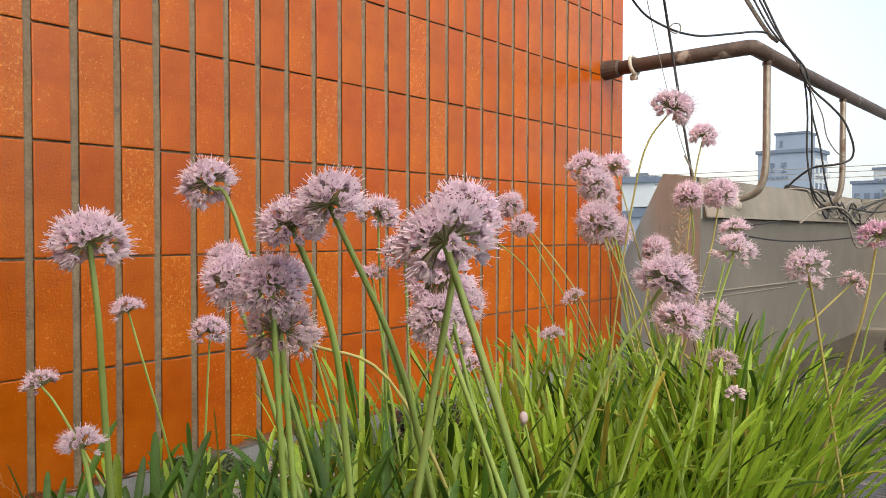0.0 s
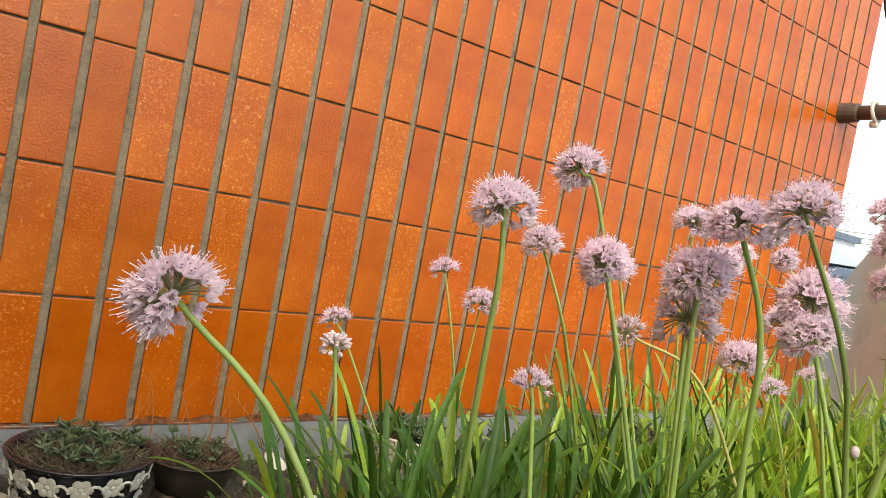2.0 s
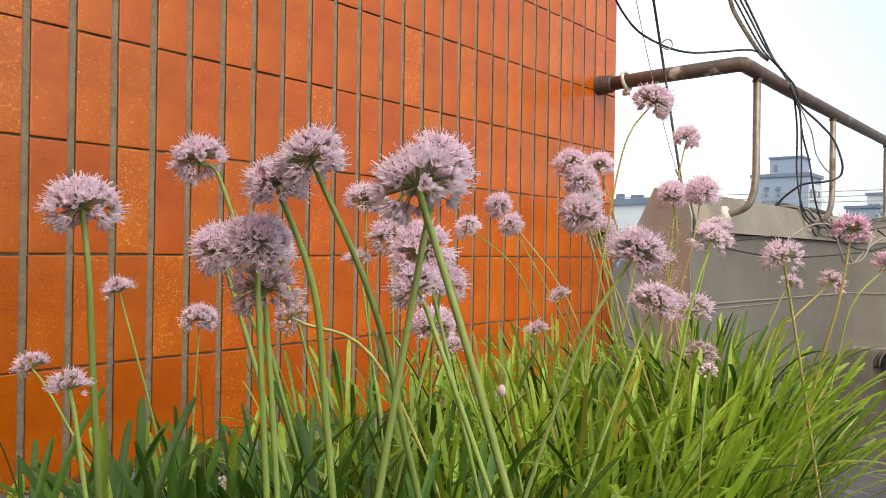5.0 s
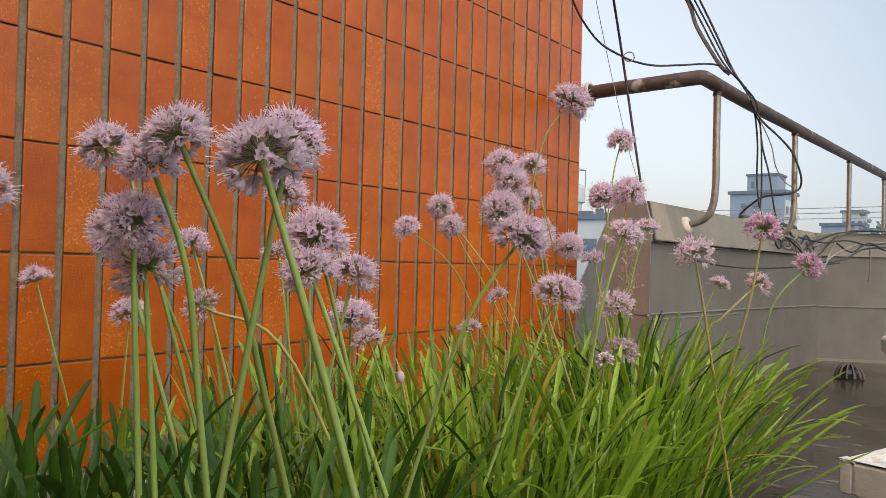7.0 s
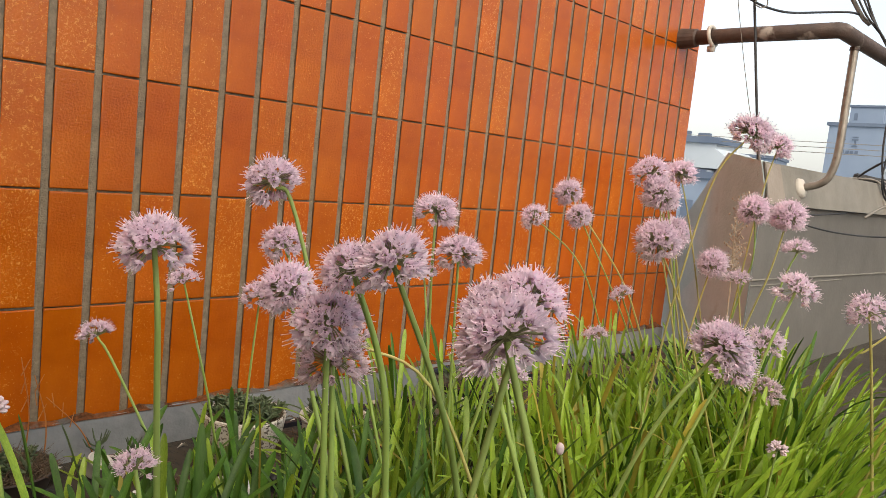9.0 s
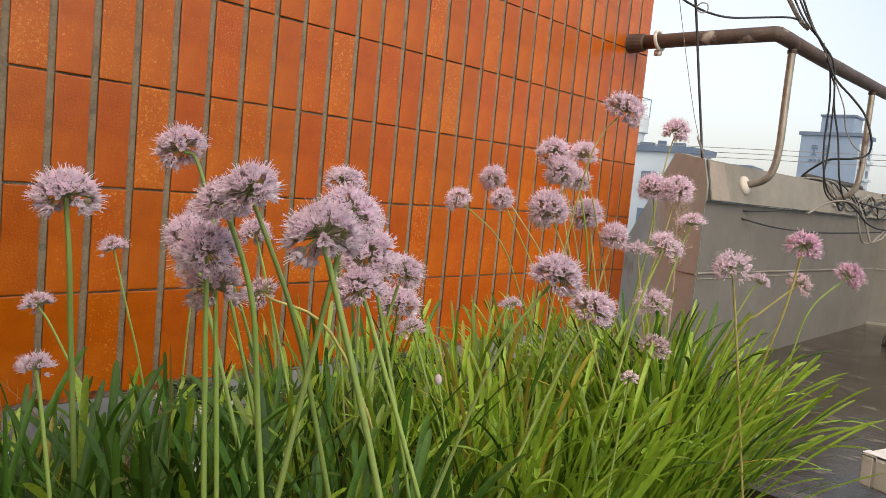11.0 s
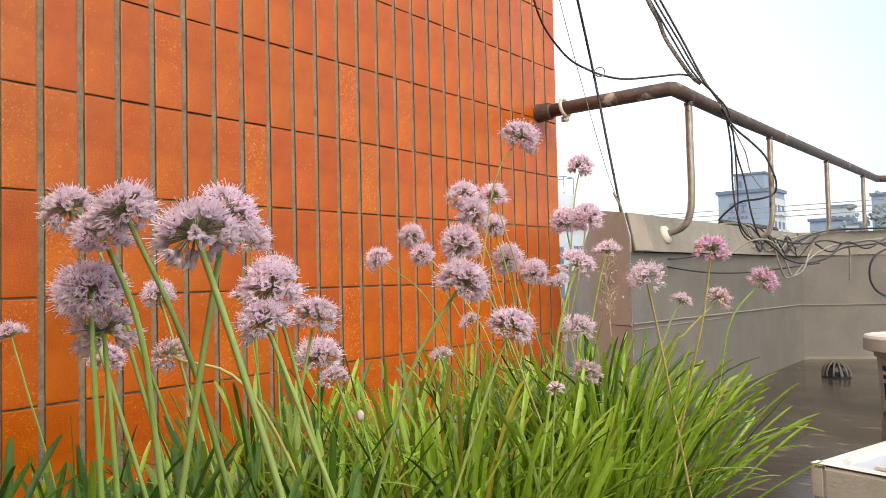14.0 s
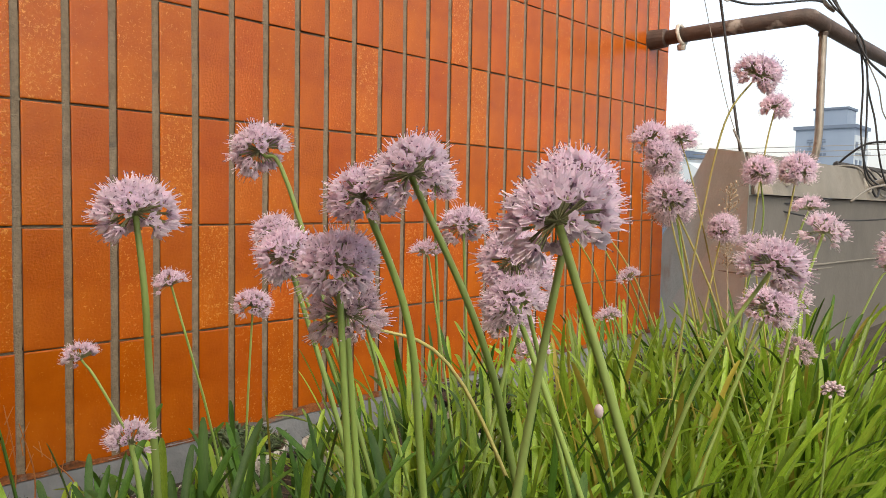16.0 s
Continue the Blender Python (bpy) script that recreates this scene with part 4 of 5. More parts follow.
HEADS = {k: [head_meshes(k, 11 * i + len(k)) for i in range(3)] for k in ("full", "dome", "half", "aged", "bud", "pink", "loose")}
LABELS = {"full": "round lilac chive flower in full bloom on a green stem", "dome": "domed lilac chive flower with spiky stamens on a green stem",
          "half": "small half-open lilac chive flower on a thin stem", "aged": "fading brownish pink chive flower going to seed",
          "bud": "chive flower head of closed whitish buds", "pink": "deep rose pink chive flower on a thin stem", "loose": "open pale lilac chive flower of loose star-like florets", "tip": "single closed white chive bud among the leaves"}
rf = random.Random(3)


def flower(place, r, kind, way):
    """One flowering stalk: its head round place, its stem down through the points of way to the soil."""
    p, foot = Vector(place), Vector(way[-1])
    foot.z = 0.145
    ob = tagged(new("chive_flower"), LABELS[kind], "flower", "chive flowers in the planter")
    ob.matrix_world = Matrix.Translation(foot)
    axis = (p - Vector(way[0])).normalized()
    axis = (axis + Vector((rf.gauss(0, 0.12), rf.gauss(0, 0.12), 0.25))).normalized()
    hub = p - axis * r * {"full": 0.10, "dome": 0.33, "half": 0.40, "aged": 0.15, "bud": 0.35, "pink": 0.2, "loose": 0.15, "tip": 0.6}[kind]
    line = smooth_line([q - foot for q in (foot, *[Vector(q) for q in reversed(way[:-1])], hub)], 7)
    thick = 0.0006 + (0.058 if p.x < -0.4 else 0.054 if p.x < -0.24 else 0.041 if p.x < -0.1 else 0.027) * r + rf.uniform(-0.0001, 0.0003)
    if p.z > 0.57:
        thick *= 0.78
    radii = [thick * (1.10 - 0.3 * i / (len(line) - 1)) for i in range(len(line))]
    part("stem", Shape().tube(line, radii, 8), STEM_DRY if rf.random() < (0.7 if kind == "aged" else 1.0 if p.z > 0.57 else 0.5 if p.x > 0.1 else 0.0) else STEM, ob, smooth=True)
    if kind == "tip":
        part("flower_head", Shape().blob(p - foot, r, axis=axis, long=1.5, sides=10, rings=7), BUD, ob, "closed white bud", smooth=True)
        return ob
    ped, pet, sta = HEADS[kind][rf.randrange(3)]
    q = axis.to_track_quat("Z", "Y").to_matrix().to_4x4() @ Matrix.Rotation(rf.uniform(0, 6.28), 4, "Z")
    head = part("flower_head", ped, None, ob, "umbel of thin green pedicels")
    head.matrix_basis = Matrix.Translation(hub - foot) @ q @ Matrix.Diagonal((r, r, r * (rf.uniform(0.90, 1.0) if kind == "full" else rf.uniform(0.80, 0.92)), 1))
    part("bloom", pet, None, head)
    if sta:
        part("stamen_tuft", sta, None, head)
    part("bract", Shape().lathe([(0.0, -0.10), (0.06, -0.09), (0.10, 0.0), (0.07, 0.05), (0.0, 0.06)], 10), PEDICEL, head)
    return ob


flower((-0.293, -1.123, 0.509), 0.0198, 'dome', [(-0.274, -1.149, 0.408), (-0.229, -1.211, 0.17)])
flower((-0.27, -1.118, 0.518), 0.0167, 'dome', [(-0.284, -1.105, 0.406), (-0.314, -1.079, 0.17)])
flower((-0.287, -1.051, 0.524), 0.0185, 'dome', [(-0.268, -1.076, 0.455), (-0.249, -1.082, 0.386), (-0.19, -1.101, 0.17)])
flower((-0.279, -1.017, 0.515), 0.0171, 'dome', [(-0.266, -1.034, 0.456), (-0.254, -1.033, 0.376), (-0.221, -1.031, 0.17)])
flower((-0.277, -1.0, 0.486), 0.0201, 'dome', [(-0.275, -1.006, 0.398), (-0.268, -1.022, 0.17)])
flower((-0.231, -0.898, 0.478), 0.0194, 'full', [(-0.214, -0.922, 0.39), (-0.17, -0.981, 0.17)])
flower((-0.125, -0.733, 0.487), 0.0202, 'dome', [(-0.103, -0.755, 0.419), (-0.079, -0.763, 0.352), (-0.014, -0.783, 0.17)])
flower((-0.262, -0.988, 0.458), 0.0204, 'aged', [(-0.259, -0.995, 0.375), (-0.251, -1.012, 0.17)])
flower((-0.309, -0.876, 0.507), 0.0226, 'dome', [(-0.306, -0.881, 0.458), (-0.299, -0.874, 0.395), (-0.271, -0.849, 0.17)])
flower((-0.212, -0.84, 0.545), 0.0204, 'dome', [(-0.194, -0.863, 0.494), (-0.132, -0.942, 0.17)])
flower((-0.185, -0.676, 0.443), 0.0158, 'half', [(-0.174, -0.692, 0.38), (-0.157, -0.695, 0.313), (-0.122, -0.702, 0.17)])
flower((-0.037, -0.574, 0.404), 0.0210, 'dome', [(-0.042, -0.572, 0.302), (-0.048, -0.57, 0.17)])
flower((-0.193, -0.515, 0.36), 0.0196, 'half', [(-0.176, -0.537, 0.318), (-0.114, -0.615, 0.17)])
flower((-0.357, -0.972, 0.416), 0.0107, 'half', [(-0.353, -0.978, 0.374), (-0.332, -1.004, 0.17)])
flower((-0.511, -0.88, 0.434), 0.0250, 'dome', [(-0.452, -0.934, 0.356), (-0.379, -1.002, 0.17)])
flower((-0.372, -0.81, 0.397), 0.0150, 'bud', [(-0.364, -0.819, 0.332), (-0.345, -0.843, 0.17)])
flower((-0.031, -0.828, 0.529), 0.0210, 'dome', [(-0.035, -0.833, 0.47), (-0.03, -0.834, 0.389), (-0.018, -0.834, 0.17)])
flower((-0.15, -1.0, 0.479), 0.0223, 'full', [(-0.134, -1.015, 0.398), (-0.091, -1.057, 0.17)])
flower((-0.166, -1.009, 0.461), 0.0196, 'dome', [(-0.152, -1.024, 0.409), (-0.086, -1.093, 0.17)])
flower((-0.053, -0.941, 0.458), 0.0200, 'dome', [(-0.058, -0.933, 0.417), (-0.086, -0.881, 0.17)])
flower((0.009, -0.875, 0.417), 0.0235, 'dome', [(0.01, -0.873, 0.376), (0.013, -0.865, 0.17)])
flower((-0.012, -0.914, 0.398), 0.0151, 'half', [(-0.004, -0.922, 0.371), (0.053, -0.983, 0.17)])
flower((-0.138, -0.856, 0.425), 0.0160, 'aged', [(-0.09, -0.914, 0.379), (-0.027, -0.991, 0.17)])
flower((-0.132, -0.83, 0.477), 0.0153, 'dome', [(-0.117, -0.844, 0.409), (-0.065, -0.895, 0.17)])
flower((-0.029, -0.857, 0.496), 0.0212, 'dome', [(-0.031, -0.861, 0.455), (-0.045, -0.892, 0.17)])
flower((-0.039, -0.827, 0.472), 0.0143, 'half', [(-0.038, -0.835, 0.431), (-0.029, -0.886, 0.17)])
flower((0.144, -1.024, 0.622), 0.0200, 'dome', [(0.125, -1.003, 0.577), (0.123, -0.986, 0.491), (0.126, -0.973, 0.408), (0.134, -0.939, 0.17)])
flower((0.426, -0.937, 0.631), 0.0189, 'dome', [(0.418, -0.93, 0.576), (0.421, -0.918, 0.478), (0.431, -0.883, 0.17)])
flower((0.239, -0.875, 0.584), 0.0209, 'dome', [(0.255, -0.892, 0.53), (0.285, -0.905, 0.435), (0.367, -0.94, 0.17)])
flower((0.293, -0.884, 0.587), 0.0189, 'dome', [(0.305, -0.896, 0.531), (0.335, -0.909, 0.432), (0.416, -0.945, 0.17)])
flower((0.238, -0.893, 0.558), 0.0206, 'full', [(0.247, -0.901, 0.49), (0.275, -0.911, 0.408), (0.355, -0.942, 0.17)])
flower((0.379, -0.826, 0.552), 0.0186, 'full', [(0.392, -0.839, 0.482), (0.413, -0.841, 0.403), (0.474, -0.847, 0.17)])
flower((0.289, -0.687, 0.513), 0.0196, 'dome', [(0.334, -0.74, 0.454), (0.373, -0.766, 0.357), (0.45, -0.814, 0.17)])
flower((0.377, -0.678, 0.545), 0.0207, 'full', [(0.431, -0.746, 0.434), (0.467, -0.773, 0.345), (0.538, -0.826, 0.17)])
flower((0.362, -0.711, 0.516), 0.0188, 'full', [(0.397, -0.75, 0.427), (0.433, -0.772, 0.351), (0.518, -0.823, 0.17)])
flower((0.127, -0.956, 0.517), 0.0216, 'full', [(0.148, -0.978, 0.455), (0.176, -0.991, 0.39), (0.267, -1.032, 0.17)])
flower((-0.091, -1.124, 0.484), 0.0190, 'dome', [(-0.114, -1.099, 0.429), (-0.122, -1.074, 0.354), (-0.141, -1.013, 0.17)])
flower((0.034, -1.078, 0.447), 0.0197, 'dome', [(0.017, -1.061, 0.386), (-0.041, -1.0, 0.17)])
flower((0.248, -1.02, 0.426), 0.0207, 'loose', [(0.249, -1.017, 0.359), (0.251, -1.008, 0.17)])
flower((0.255, -1.026, 0.378), 0.0182, 'aged', [(0.25, -1.015, 0.304), (0.261, -1.006, 0.252), (0.277, -0.991, 0.17)])
flower((0.024, -1.121, 0.398), 0.0103, 'bud', [(0.02, -1.118, 0.335), (0.009, -1.112, 0.17)])
flower((0.37, -0.942, 0.551), 0.0197, 'full', [(0.376, -0.946, 0.494), (0.382, -0.931, 0.429), (0.41, -0.872, 0.17)])
flower((0.319, -0.999, 0.549), 0.0199, 'full', [(0.315, -0.99, 0.486), (0.318, -0.971, 0.42), (0.33, -0.898, 0.17)])
flower((0.389, -0.989, 0.515), 0.0194, 'half', [(0.382, -0.976, 0.451), (0.352, -0.92, 0.17)])
flower((0.149, -1.076, 0.493), 0.0195, 'loose', [(0.136, -1.063, 0.435), (0.137, -1.049, 0.365), (0.141, -1.008, 0.17)])
flower((0.209, -1.116, 0.48), 0.0205, 'loose', [(0.221, -1.127, 0.397), (0.255, -1.156, 0.17)])
flower((0.269, -1.16, 0.506), 0.0179, 'pink', [(0.265, -1.151, 0.438), (0.269, -1.132, 0.364), (0.279, -1.082, 0.17)])
flower((0.44, -1.162, 0.472), 0.0177, 'pink', [(0.417, -1.13, 0.425), (0.422, -1.112, 0.349), (0.433, -1.07, 0.17)])
flower((0.469, -1.054, 0.448), 0.0151, 'half', [(0.457, -1.035, 0.404), (0.401, -0.952, 0.17)])
flower((0.49, -1.094, 0.449), 0.0172, 'aged', [(0.464, -1.058, 0.404), (0.461, -1.032, 0.368), (0.447, -0.933, 0.17)])
flower((0.422, -0.82, 0.507), 0.0241, 'full', [(0.435, -0.832, 0.433), (0.482, -0.876, 0.17)])
flower((0.317, -0.926, 0.487), 0.0180, 'full', [(0.312, -0.915, 0.419), (0.293, -0.876, 0.17)])
flower((0.382, -0.777, 0.422), 0.0175, 'half', [(0.405, -0.801, 0.348), (0.459, -0.86, 0.17)])
flower((0.264, -0.82, 0.388), 0.0163, 'half', [(0.273, -0.828, 0.336), (0.302, -0.855, 0.17)])
flower((0.335, -0.948, 0.475), 0.0152, 'half', [(0.342, -0.954, 0.432), (0.384, -0.992, 0.17)])
flower((-0.082, -1.017, 0.381), 0.0030, 'tip', [(-0.078, -1.021, 0.357), (-0.044, -1.053, 0.17)])


# ---- leaves ----
def leaf_mesh(seed, wid):
    """A strap leaf of length 1 that grows up z and bends to +x."""
    r = random.Random(seed)
    bend, late = r.choice((0.1, 0.25, 0.4, 0.6, 0.95)) * r.uniform(0.8, 1.2), r.uniform(1.2, 2.6)
    twist = r.uniform(-0.9, 0.9)
    sh = Shape()
    p, verts = Vector((0, 0, 0)), []
    marks = [0.0, 0.1, 0.2, 0.3, 0.4, 0.5, 0.6, 0.7, 0.79, 0.87, 0.93, 0.965, 0.988, 1.0]
    n = len(marks) - 1
    for i, s in enumerate(marks):
        ang = bend * s ** late * 1.3
        d = Vector((math.sin(ang), 0, math.cos(ang)))
        tw = twist * s
        t = Vector((math.sin(tw) * 0.4, 1, 0)).normalized()
        nn = d.cross(t)
        w = wid * (0.75 + 0.5 * s - 0.25 * s * s) * (1 if s < 0.93 else max(0.25, math.sqrt(max(0.0, 1 - ((s - 0.93) / 0.072) ** 2))))
        verts += [p + t * w + nn * w * 0.32, p + nn * -w * 0.10, p - t * w + nn * w * 0.32]
        if i < n:
            p = p + d * (marks[i + 1] - s)
    for i in range(n):
        k = 3 * i
        sh.f += [(k, k + 1, k + 4, k + 3), (k + 1, k + 2, k + 5, k + 4)]
    sh.v = [tuple(v) for v in verts]
    sh.m = [0] * len(sh.f)
    return sh


LEAVES = {m: [leaf_mesh(s, w).mesh("leaf", m, True) for s in range(10)] for m, w in ((LEAF, 0.0104), (LEAF_DEEP_SHADED, 0.0104), (LEAF_DRY, 0.0095))}
rl = random.Random(8)


def clump(x, y, count, spread, length, lean=(0.0, 0.0), deep=0.3, dry=0.05, splay=0.25, slim=1.0):
    ob = tagged(new("chive_clump"), "dense clump of green strap-leaved chives in soil", "chives", "chive clumps in the planter")
    ob.matrix_world = rest(x, y, 0.14)
    for _ in range(int(count * (1.5 if deep > 0.5 else 2.1))):
        a, rad = rl.uniform(0, 6.28), spread * math.sqrt(rl.random())
        c = Vector((rad * math.cos(a), rad * math.sin(a), rl.uniform(0, 0.012)))
        tilt = Vector((math.cos(a) * splay * rad / spread + rl.gauss(0, 0.13 if deep > 0.5 else 0.18) + lean[0], math.sin(a) * splay * rad / spread + rl.gauss(0, 0.13 if deep > 0.5 else 0.18) + lean[1], 1.0)).normalized()
        heading = math.atan2(tilt.y, tilt.x) + rl.gauss(0, 0.5)
        q = Vector((0, 0, 1)).rotation_difference(tilt).to_matrix().to_4x4()
        size = length * rl.uniform(0.6, 1.12)
        pick = rl.random()
        me = rl.choice(LEAVES[LEAF_DRY if pick < dry else LEAF_DEEP_SHADED if pick < dry + deep else LEAF])
        lf = part("leaf", me, None, ob)
        wide = rl.uniform(0.75, 1.3) * 0.25 / size * slim
        lf.matrix_basis = Matrix.Translation(c) @ q @ Matrix.Rotation(heading, 4, "Z") @ Matrix.Diagonal((size, size * wide, size, 1))
    return ob


# left clumps are mostly dark leaves: deeper green and painted shade together
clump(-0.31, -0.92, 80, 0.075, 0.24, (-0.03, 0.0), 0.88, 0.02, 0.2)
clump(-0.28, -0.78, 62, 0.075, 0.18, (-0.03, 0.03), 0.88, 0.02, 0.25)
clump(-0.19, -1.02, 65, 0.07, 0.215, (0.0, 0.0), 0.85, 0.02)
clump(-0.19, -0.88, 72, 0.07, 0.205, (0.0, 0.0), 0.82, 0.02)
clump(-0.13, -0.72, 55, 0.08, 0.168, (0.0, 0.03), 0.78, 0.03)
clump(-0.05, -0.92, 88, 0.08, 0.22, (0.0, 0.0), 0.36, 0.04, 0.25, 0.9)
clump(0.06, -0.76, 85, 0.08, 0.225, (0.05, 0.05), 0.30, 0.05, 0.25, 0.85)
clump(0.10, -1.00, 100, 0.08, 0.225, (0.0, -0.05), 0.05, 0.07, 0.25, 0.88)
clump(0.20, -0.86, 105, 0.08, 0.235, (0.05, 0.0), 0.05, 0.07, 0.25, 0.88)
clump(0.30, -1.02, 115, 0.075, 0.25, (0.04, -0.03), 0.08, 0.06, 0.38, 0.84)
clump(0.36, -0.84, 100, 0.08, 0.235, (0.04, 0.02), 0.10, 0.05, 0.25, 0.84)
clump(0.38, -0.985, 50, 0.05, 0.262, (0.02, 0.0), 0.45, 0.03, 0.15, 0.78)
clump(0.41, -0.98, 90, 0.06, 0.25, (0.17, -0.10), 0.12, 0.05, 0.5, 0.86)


# walls, roofs and tree carry their haze in the material colour
# ---- far city ----
def tower(name, x, y, sx, sy, top, turn, wall, label, rows=0, cols=0, storey=3.2):
    ob = tagged(new(name), label, "building", "far buildings")
    ob.matrix_world = pose(x, y, -16, 0, 0, turn)
    h = top + 16
    part("wall", Shape().box(-sx / 2, -sy / 2, 0, sx / 2, sy / 2, h), wall, ob)
    part("roof", Shape().box(-sx / 2 - 0.3, -sy / 2 - 0.3, h, sx / 2 + 0.3, sy / 2 + 0.3, h + 0.5), FARDARK, ob)
    for j in range(rows):
        for i in range(cols):
            z = h - storey * (j + 0.75)
            yy = -sy / 2 + sy * (i + 0.5) / cols
            part("window", Shape().box(-sx / 2 - 0.06, yy - sy / cols * 0.28, z - 0.8, -sx / 2 + 0.1, yy + sy / cols * 0.28, z + 0.7), FARDARK, ob)
            xx = -sx / 2 + sx * (i + 0.5) / cols
            part("window", Shape().box(xx - sx / cols * 0.28, -sy / 2 - 0.06, z - 0.8, xx + sx / cols * 0.28, -sy / 2 + 0.1, z + 0.7), FARDARK, ob)
    return ob
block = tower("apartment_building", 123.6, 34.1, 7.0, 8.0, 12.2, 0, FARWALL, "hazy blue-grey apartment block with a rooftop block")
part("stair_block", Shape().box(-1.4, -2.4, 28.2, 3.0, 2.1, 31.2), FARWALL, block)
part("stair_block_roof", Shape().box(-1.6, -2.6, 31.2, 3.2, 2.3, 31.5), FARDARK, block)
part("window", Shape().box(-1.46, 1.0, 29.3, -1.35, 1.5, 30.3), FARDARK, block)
# Sunlight on the block's side, painted as a thin panel in the paler wall colour.
part("sunlit_side_panel", Shape().box(-3.4, -4.12, 0, 3.5, -4.0, 27.2), FARPALE, block, "side wall in a paler colour standing for sunlight")
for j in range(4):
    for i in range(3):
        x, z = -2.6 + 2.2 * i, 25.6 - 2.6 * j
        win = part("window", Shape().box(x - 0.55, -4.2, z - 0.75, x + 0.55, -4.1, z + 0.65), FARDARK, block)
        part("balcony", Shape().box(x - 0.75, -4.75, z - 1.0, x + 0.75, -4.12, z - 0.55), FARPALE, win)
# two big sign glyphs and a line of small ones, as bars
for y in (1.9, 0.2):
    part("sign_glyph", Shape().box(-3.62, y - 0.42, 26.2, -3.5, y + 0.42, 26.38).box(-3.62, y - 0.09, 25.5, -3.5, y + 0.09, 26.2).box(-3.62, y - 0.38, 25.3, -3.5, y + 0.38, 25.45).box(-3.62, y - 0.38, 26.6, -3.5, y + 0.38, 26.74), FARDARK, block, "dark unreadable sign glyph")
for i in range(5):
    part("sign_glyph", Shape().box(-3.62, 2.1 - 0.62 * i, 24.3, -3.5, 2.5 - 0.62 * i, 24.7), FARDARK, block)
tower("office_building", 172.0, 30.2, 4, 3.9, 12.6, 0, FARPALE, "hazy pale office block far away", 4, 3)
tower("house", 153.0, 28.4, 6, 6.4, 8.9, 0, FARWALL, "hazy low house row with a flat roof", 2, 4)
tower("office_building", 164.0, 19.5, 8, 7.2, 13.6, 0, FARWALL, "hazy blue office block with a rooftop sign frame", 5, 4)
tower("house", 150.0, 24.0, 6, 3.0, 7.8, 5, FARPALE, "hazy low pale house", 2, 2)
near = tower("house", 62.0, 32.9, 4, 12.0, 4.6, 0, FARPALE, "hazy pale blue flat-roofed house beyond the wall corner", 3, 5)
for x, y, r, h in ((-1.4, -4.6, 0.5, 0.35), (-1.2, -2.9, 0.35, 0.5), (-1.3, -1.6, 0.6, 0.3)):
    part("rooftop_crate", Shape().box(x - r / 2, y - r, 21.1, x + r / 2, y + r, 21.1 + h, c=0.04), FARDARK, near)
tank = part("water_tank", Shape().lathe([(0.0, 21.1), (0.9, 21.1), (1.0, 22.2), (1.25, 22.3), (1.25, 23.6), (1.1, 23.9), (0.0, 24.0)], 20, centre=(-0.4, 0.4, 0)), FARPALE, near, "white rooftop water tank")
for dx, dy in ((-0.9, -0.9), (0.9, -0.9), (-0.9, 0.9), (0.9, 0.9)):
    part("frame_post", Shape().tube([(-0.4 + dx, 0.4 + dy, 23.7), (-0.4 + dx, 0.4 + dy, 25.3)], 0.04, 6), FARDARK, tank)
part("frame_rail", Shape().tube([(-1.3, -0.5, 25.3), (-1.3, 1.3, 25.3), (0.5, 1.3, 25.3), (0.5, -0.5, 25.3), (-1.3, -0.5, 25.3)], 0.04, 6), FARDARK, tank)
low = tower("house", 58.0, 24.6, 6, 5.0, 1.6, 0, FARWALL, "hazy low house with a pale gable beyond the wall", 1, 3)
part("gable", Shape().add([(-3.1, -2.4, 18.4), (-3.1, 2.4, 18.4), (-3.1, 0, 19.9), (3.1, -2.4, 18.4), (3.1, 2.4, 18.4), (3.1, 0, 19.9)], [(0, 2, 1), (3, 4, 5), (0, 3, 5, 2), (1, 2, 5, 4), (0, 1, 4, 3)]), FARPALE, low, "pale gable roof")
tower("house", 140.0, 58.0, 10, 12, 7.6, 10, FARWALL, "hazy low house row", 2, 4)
for wy, wz in ((0, 5.38), (0.2, 5.02), (0.1, 4.62)):
    line = [Vector((60 + wy, 45 - 10 * i, wz - 0.25 * math.sin(math.pi * i / 6))) for i in range(7)]
    ob = part("power_line", Shape().tube([p - line[0] for p in line], 0.028, 5), CABLE_GREY)
    ob.matrix_world = Matrix.Translation(line[0])
    tagged(ob, "thin power line slung across the far street", "power line", "far power lines")
for y0 in (45.0, -15.0):
    pole = tagged(new("utility_pole"), "far concrete utility pole holding the power lines", "utility pole", "far utility poles")
    pole.matrix_world = rest(60.1, y0, -16)
    part("shaft", Shape().tube([(0, 0, 0), (0, 0, 21.8)], [0.2, 0.14], 10), FARPALE, pole)
    part("crossarm", Shape().box(-0.5, -0.06, 20.5, 0.5, 0.06, 20.65), FARPALE, pole)
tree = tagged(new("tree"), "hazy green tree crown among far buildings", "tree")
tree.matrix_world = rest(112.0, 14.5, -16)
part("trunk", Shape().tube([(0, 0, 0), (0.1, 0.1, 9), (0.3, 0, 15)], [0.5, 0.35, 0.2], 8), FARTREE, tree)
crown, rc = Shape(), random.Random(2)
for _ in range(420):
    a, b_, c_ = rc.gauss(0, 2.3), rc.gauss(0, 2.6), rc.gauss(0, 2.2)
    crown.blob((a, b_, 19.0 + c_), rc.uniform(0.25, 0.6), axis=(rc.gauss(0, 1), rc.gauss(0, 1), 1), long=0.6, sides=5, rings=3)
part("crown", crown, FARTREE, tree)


# ---- tiles ----
CLAY = mat("unglazed_tile_edge", (0.075, 0.036, 0.018), (0.15, 0.075, 0.04), 120, 0.9, rnd=0.2)


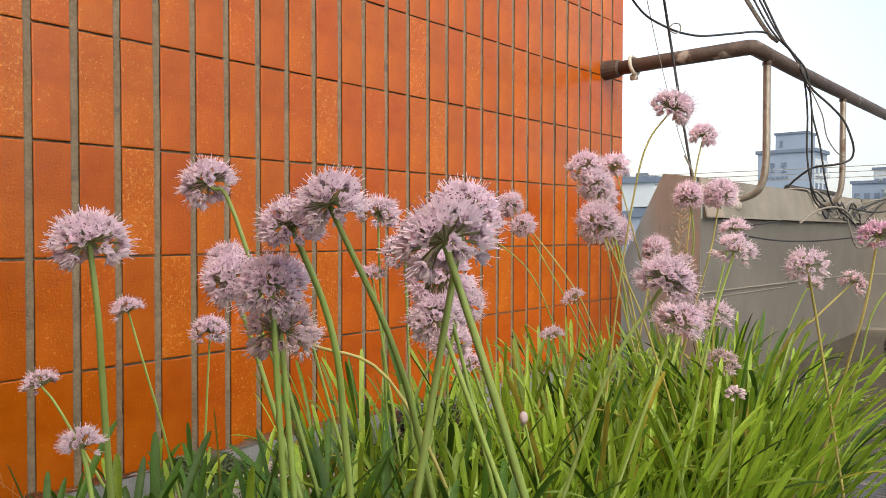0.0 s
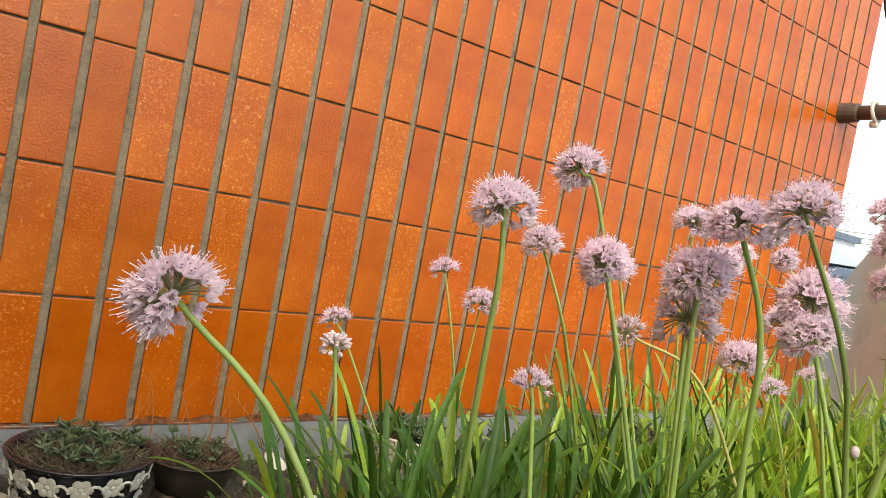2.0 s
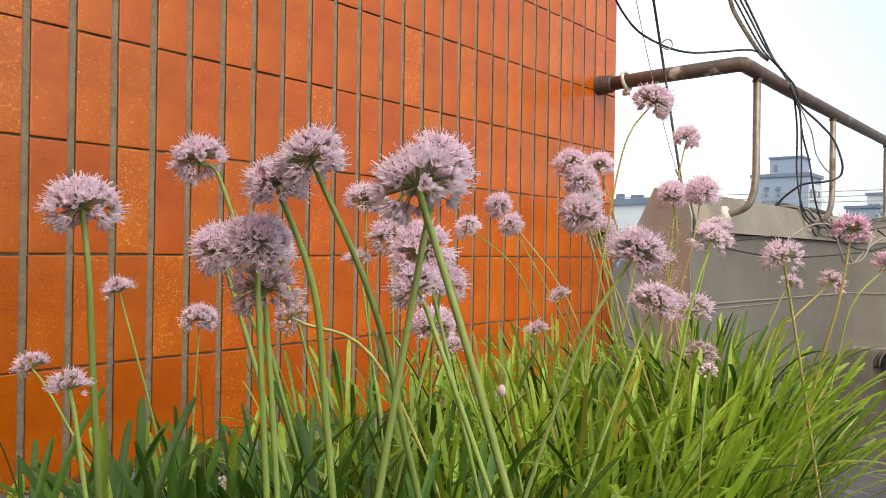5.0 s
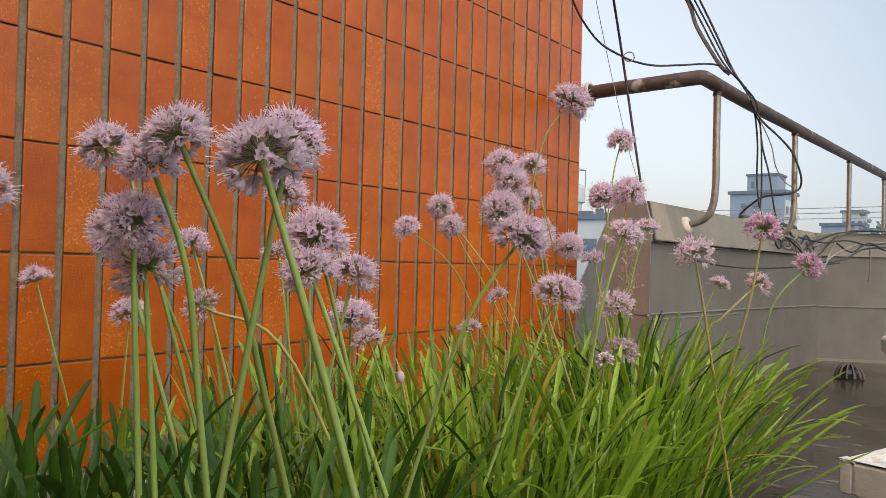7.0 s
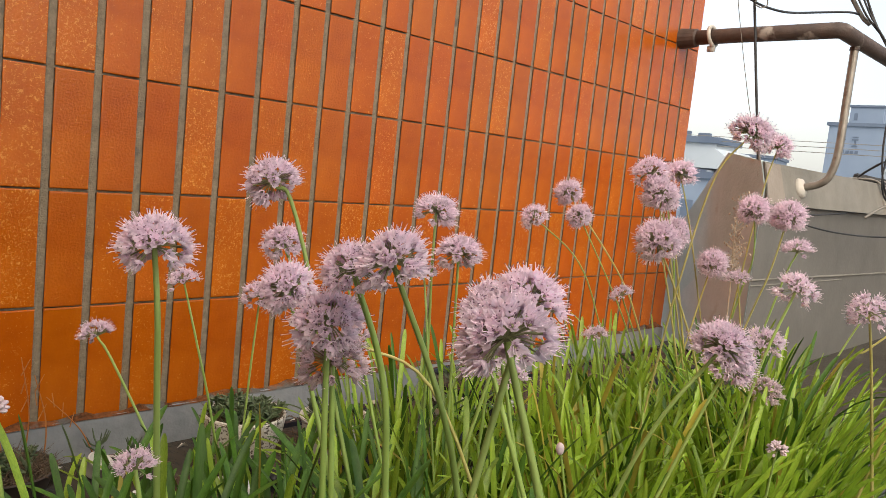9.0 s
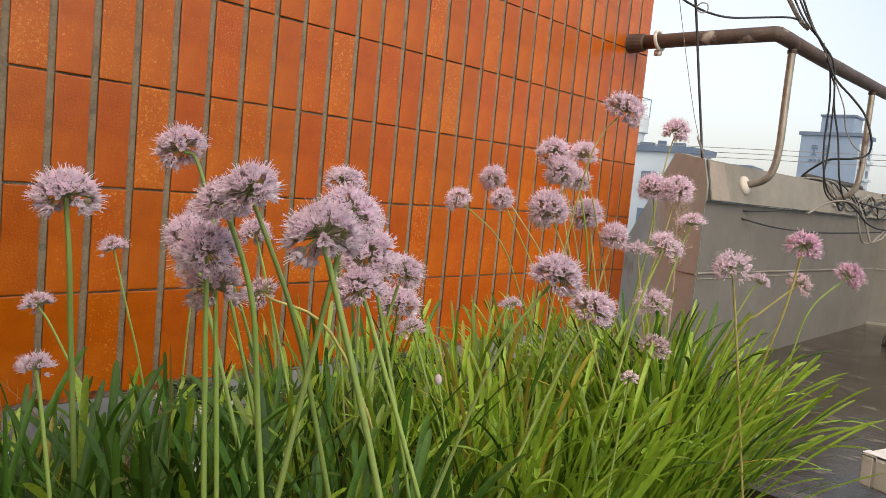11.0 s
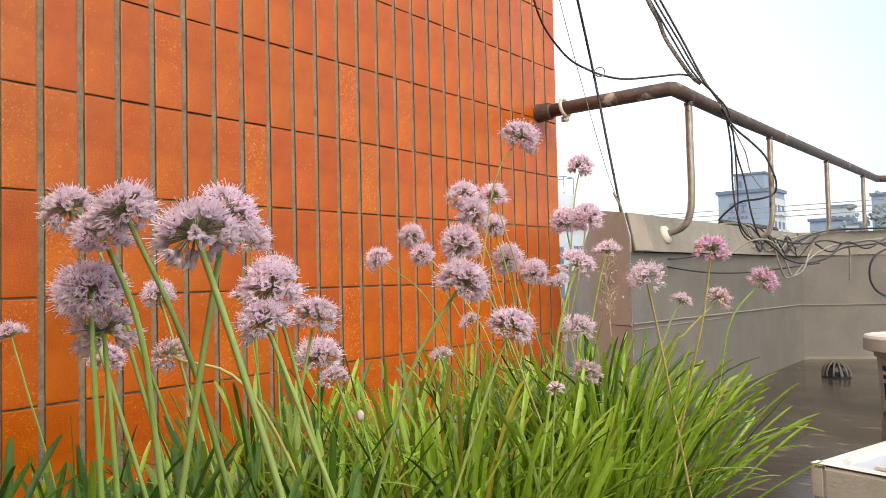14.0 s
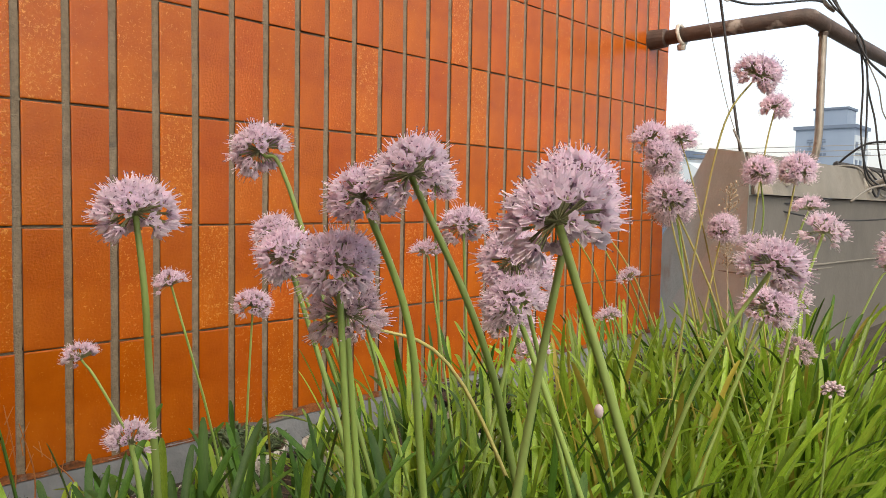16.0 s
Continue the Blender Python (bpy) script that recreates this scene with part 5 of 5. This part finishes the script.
def tile_mesh(w, h):
    c = 0.0014
    sh = Shape()
    outer = [(-w / 2, 0.009, -h / 2), (w / 2, 0.009, -h / 2), (w / 2, 0.009, h / 2), (-w / 2, 0.009, h / 2)]
    edge = [(-w / 2, c, -h / 2), (w / 2, c, -h / 2), (w / 2, c, h / 2), (-w / 2, c, h / 2)]
    k = c * 0.45
    mid = [(-w / 2 + k, k * 0.6, -h / 2 + k), (w / 2 - k, k * 0.6, -h / 2 + k), (w / 2 - k, k * 0.6, h / 2 - k), (-w / 2 + k, k * 0.6, h / 2 - k)]
    front = [(-w / 2 + 1.6 * c, 0, -h / 2 + 1.6 * c), (w / 2 - 1.6 * c, 0, -h / 2 + 1.6 * c), (w / 2 - 1.6 * c, 0, h / 2 - 1.6 * c), (-w / 2 + 1.6 * c, 0, h / 2 - 1.6 * c)]
    f = []
    for a in (0, 4, 8):
        f += [(a + i, a + (i + 1) % 4, a + 4 + (i + 1) % 4, a + 4 + i) for i in range(4)]
    sh.add([*outer, *edge, *mid, *front], f + [(12, 13, 14, 15)])
    sh.m[:4] = [1] * 4
    return sh


GAP, BED = 0.0138, 0.0034
rt = random.Random(4)
rest_tiles, shared = Shape(), {}
for k in range(-9, 27):
    sh = Shape()
    x0 = joint_x(k)
    ws = [(z, x0 + rt.gauss(0, 0.0005), GAP / 2 + 0.0002 + rt.gauss(0, 0.0003)) for z in [BOTTOM - 0.004 + 0.02 * i for i in range(87)]]
    sh.add([(x + s * w, 0.0024 + (0.0 if abs(s) < 0.9 else 0.0010) + 0.0007 * noise.noise(Vector((k * 3.1, z * 45, s))) + 0.0004 * noise.noise(Vector((k * 7.3, z * 160, s * 2))), z) for z, x, w in ws for s in (-1, -0.6, 0, 0.6, 1)],
           [(5 * i + a, 5 * i + a + 1, 5 * i + a + 6, 5 * i + a + 5) for i in range(86) for a in range(4)])
    part("mortar_joint", sh, GROUT, wall_north, smooth=True)
for j in range(-1, 7):
    xs = [joint_x(-9) + (CORNER - joint_x(-9)) * i / 400 for i in range(401)]
    sh = Shape().add([(x, 0.0040 + 0.0022 * noise.noise(Vector((x * 22, j * 5.3, 1))) + 0.0008 * noise.noise(Vector((x * 120, j * 3.1, 4))), bed_z(j) + s * (BED / 2 + 0.0012)) for x in xs for s in (-1, 1)],
                     [(2 * i, 2 * i + 2, 2 * i + 3, 2 * i + 1) for i in range(400)])
    part("mortar_bed", sh, GROUT, wall_north, smooth=True)
for j in range(-2, 13):
    z0, z1 = bed_z(j) + BED / 2, bed_z(j + 1) - BED / 2
    if j == -2:
        z0 = BOTTOM - 0.002
    for k in range(-38, 27):
        x0, x1 = joint_x(k) + GAP / 2, joint_x(k + 1) - GAP / 2
        if k == 26:
            x1 = CORNER
        x, z = (x0 + x1) / 2, (z0 + z1) / 2
        if k >= -9 and j <= 5:
            key = (round(x1 - x0, 5), round(z1 - z0, 5))
            if key not in shared:
                shared[key] = tile_mesh(*key).mesh("tile", [TILE, CLAY])
            ob = part("tile", shared[key], None, wall_north)
            ob.matrix_basis = pose(x + rt.gauss(0, 0.0004), rt.gauss(0, 0.0003) - 0.0015, z + rt.gauss(0, 0.0004), rt.gauss(0, 0.22), rt.gauss(0, 0.10), rt.gauss(0, 0.35))
        else:
            rest_tiles.add([(a, b, c) for b in (0.0, 0.008) for a, c in ((x0, z0), (x1, z0), (x1, z1), (x0, z1))],
                           [(0, 1, 2, 3), (0, 4, 5, 1), (1, 5, 6, 2), (2, 6, 7, 3), (3, 7, 4, 0)])
tagged(part("tile_field", rest_tiles, TILE, wall_north), kind="stuff")
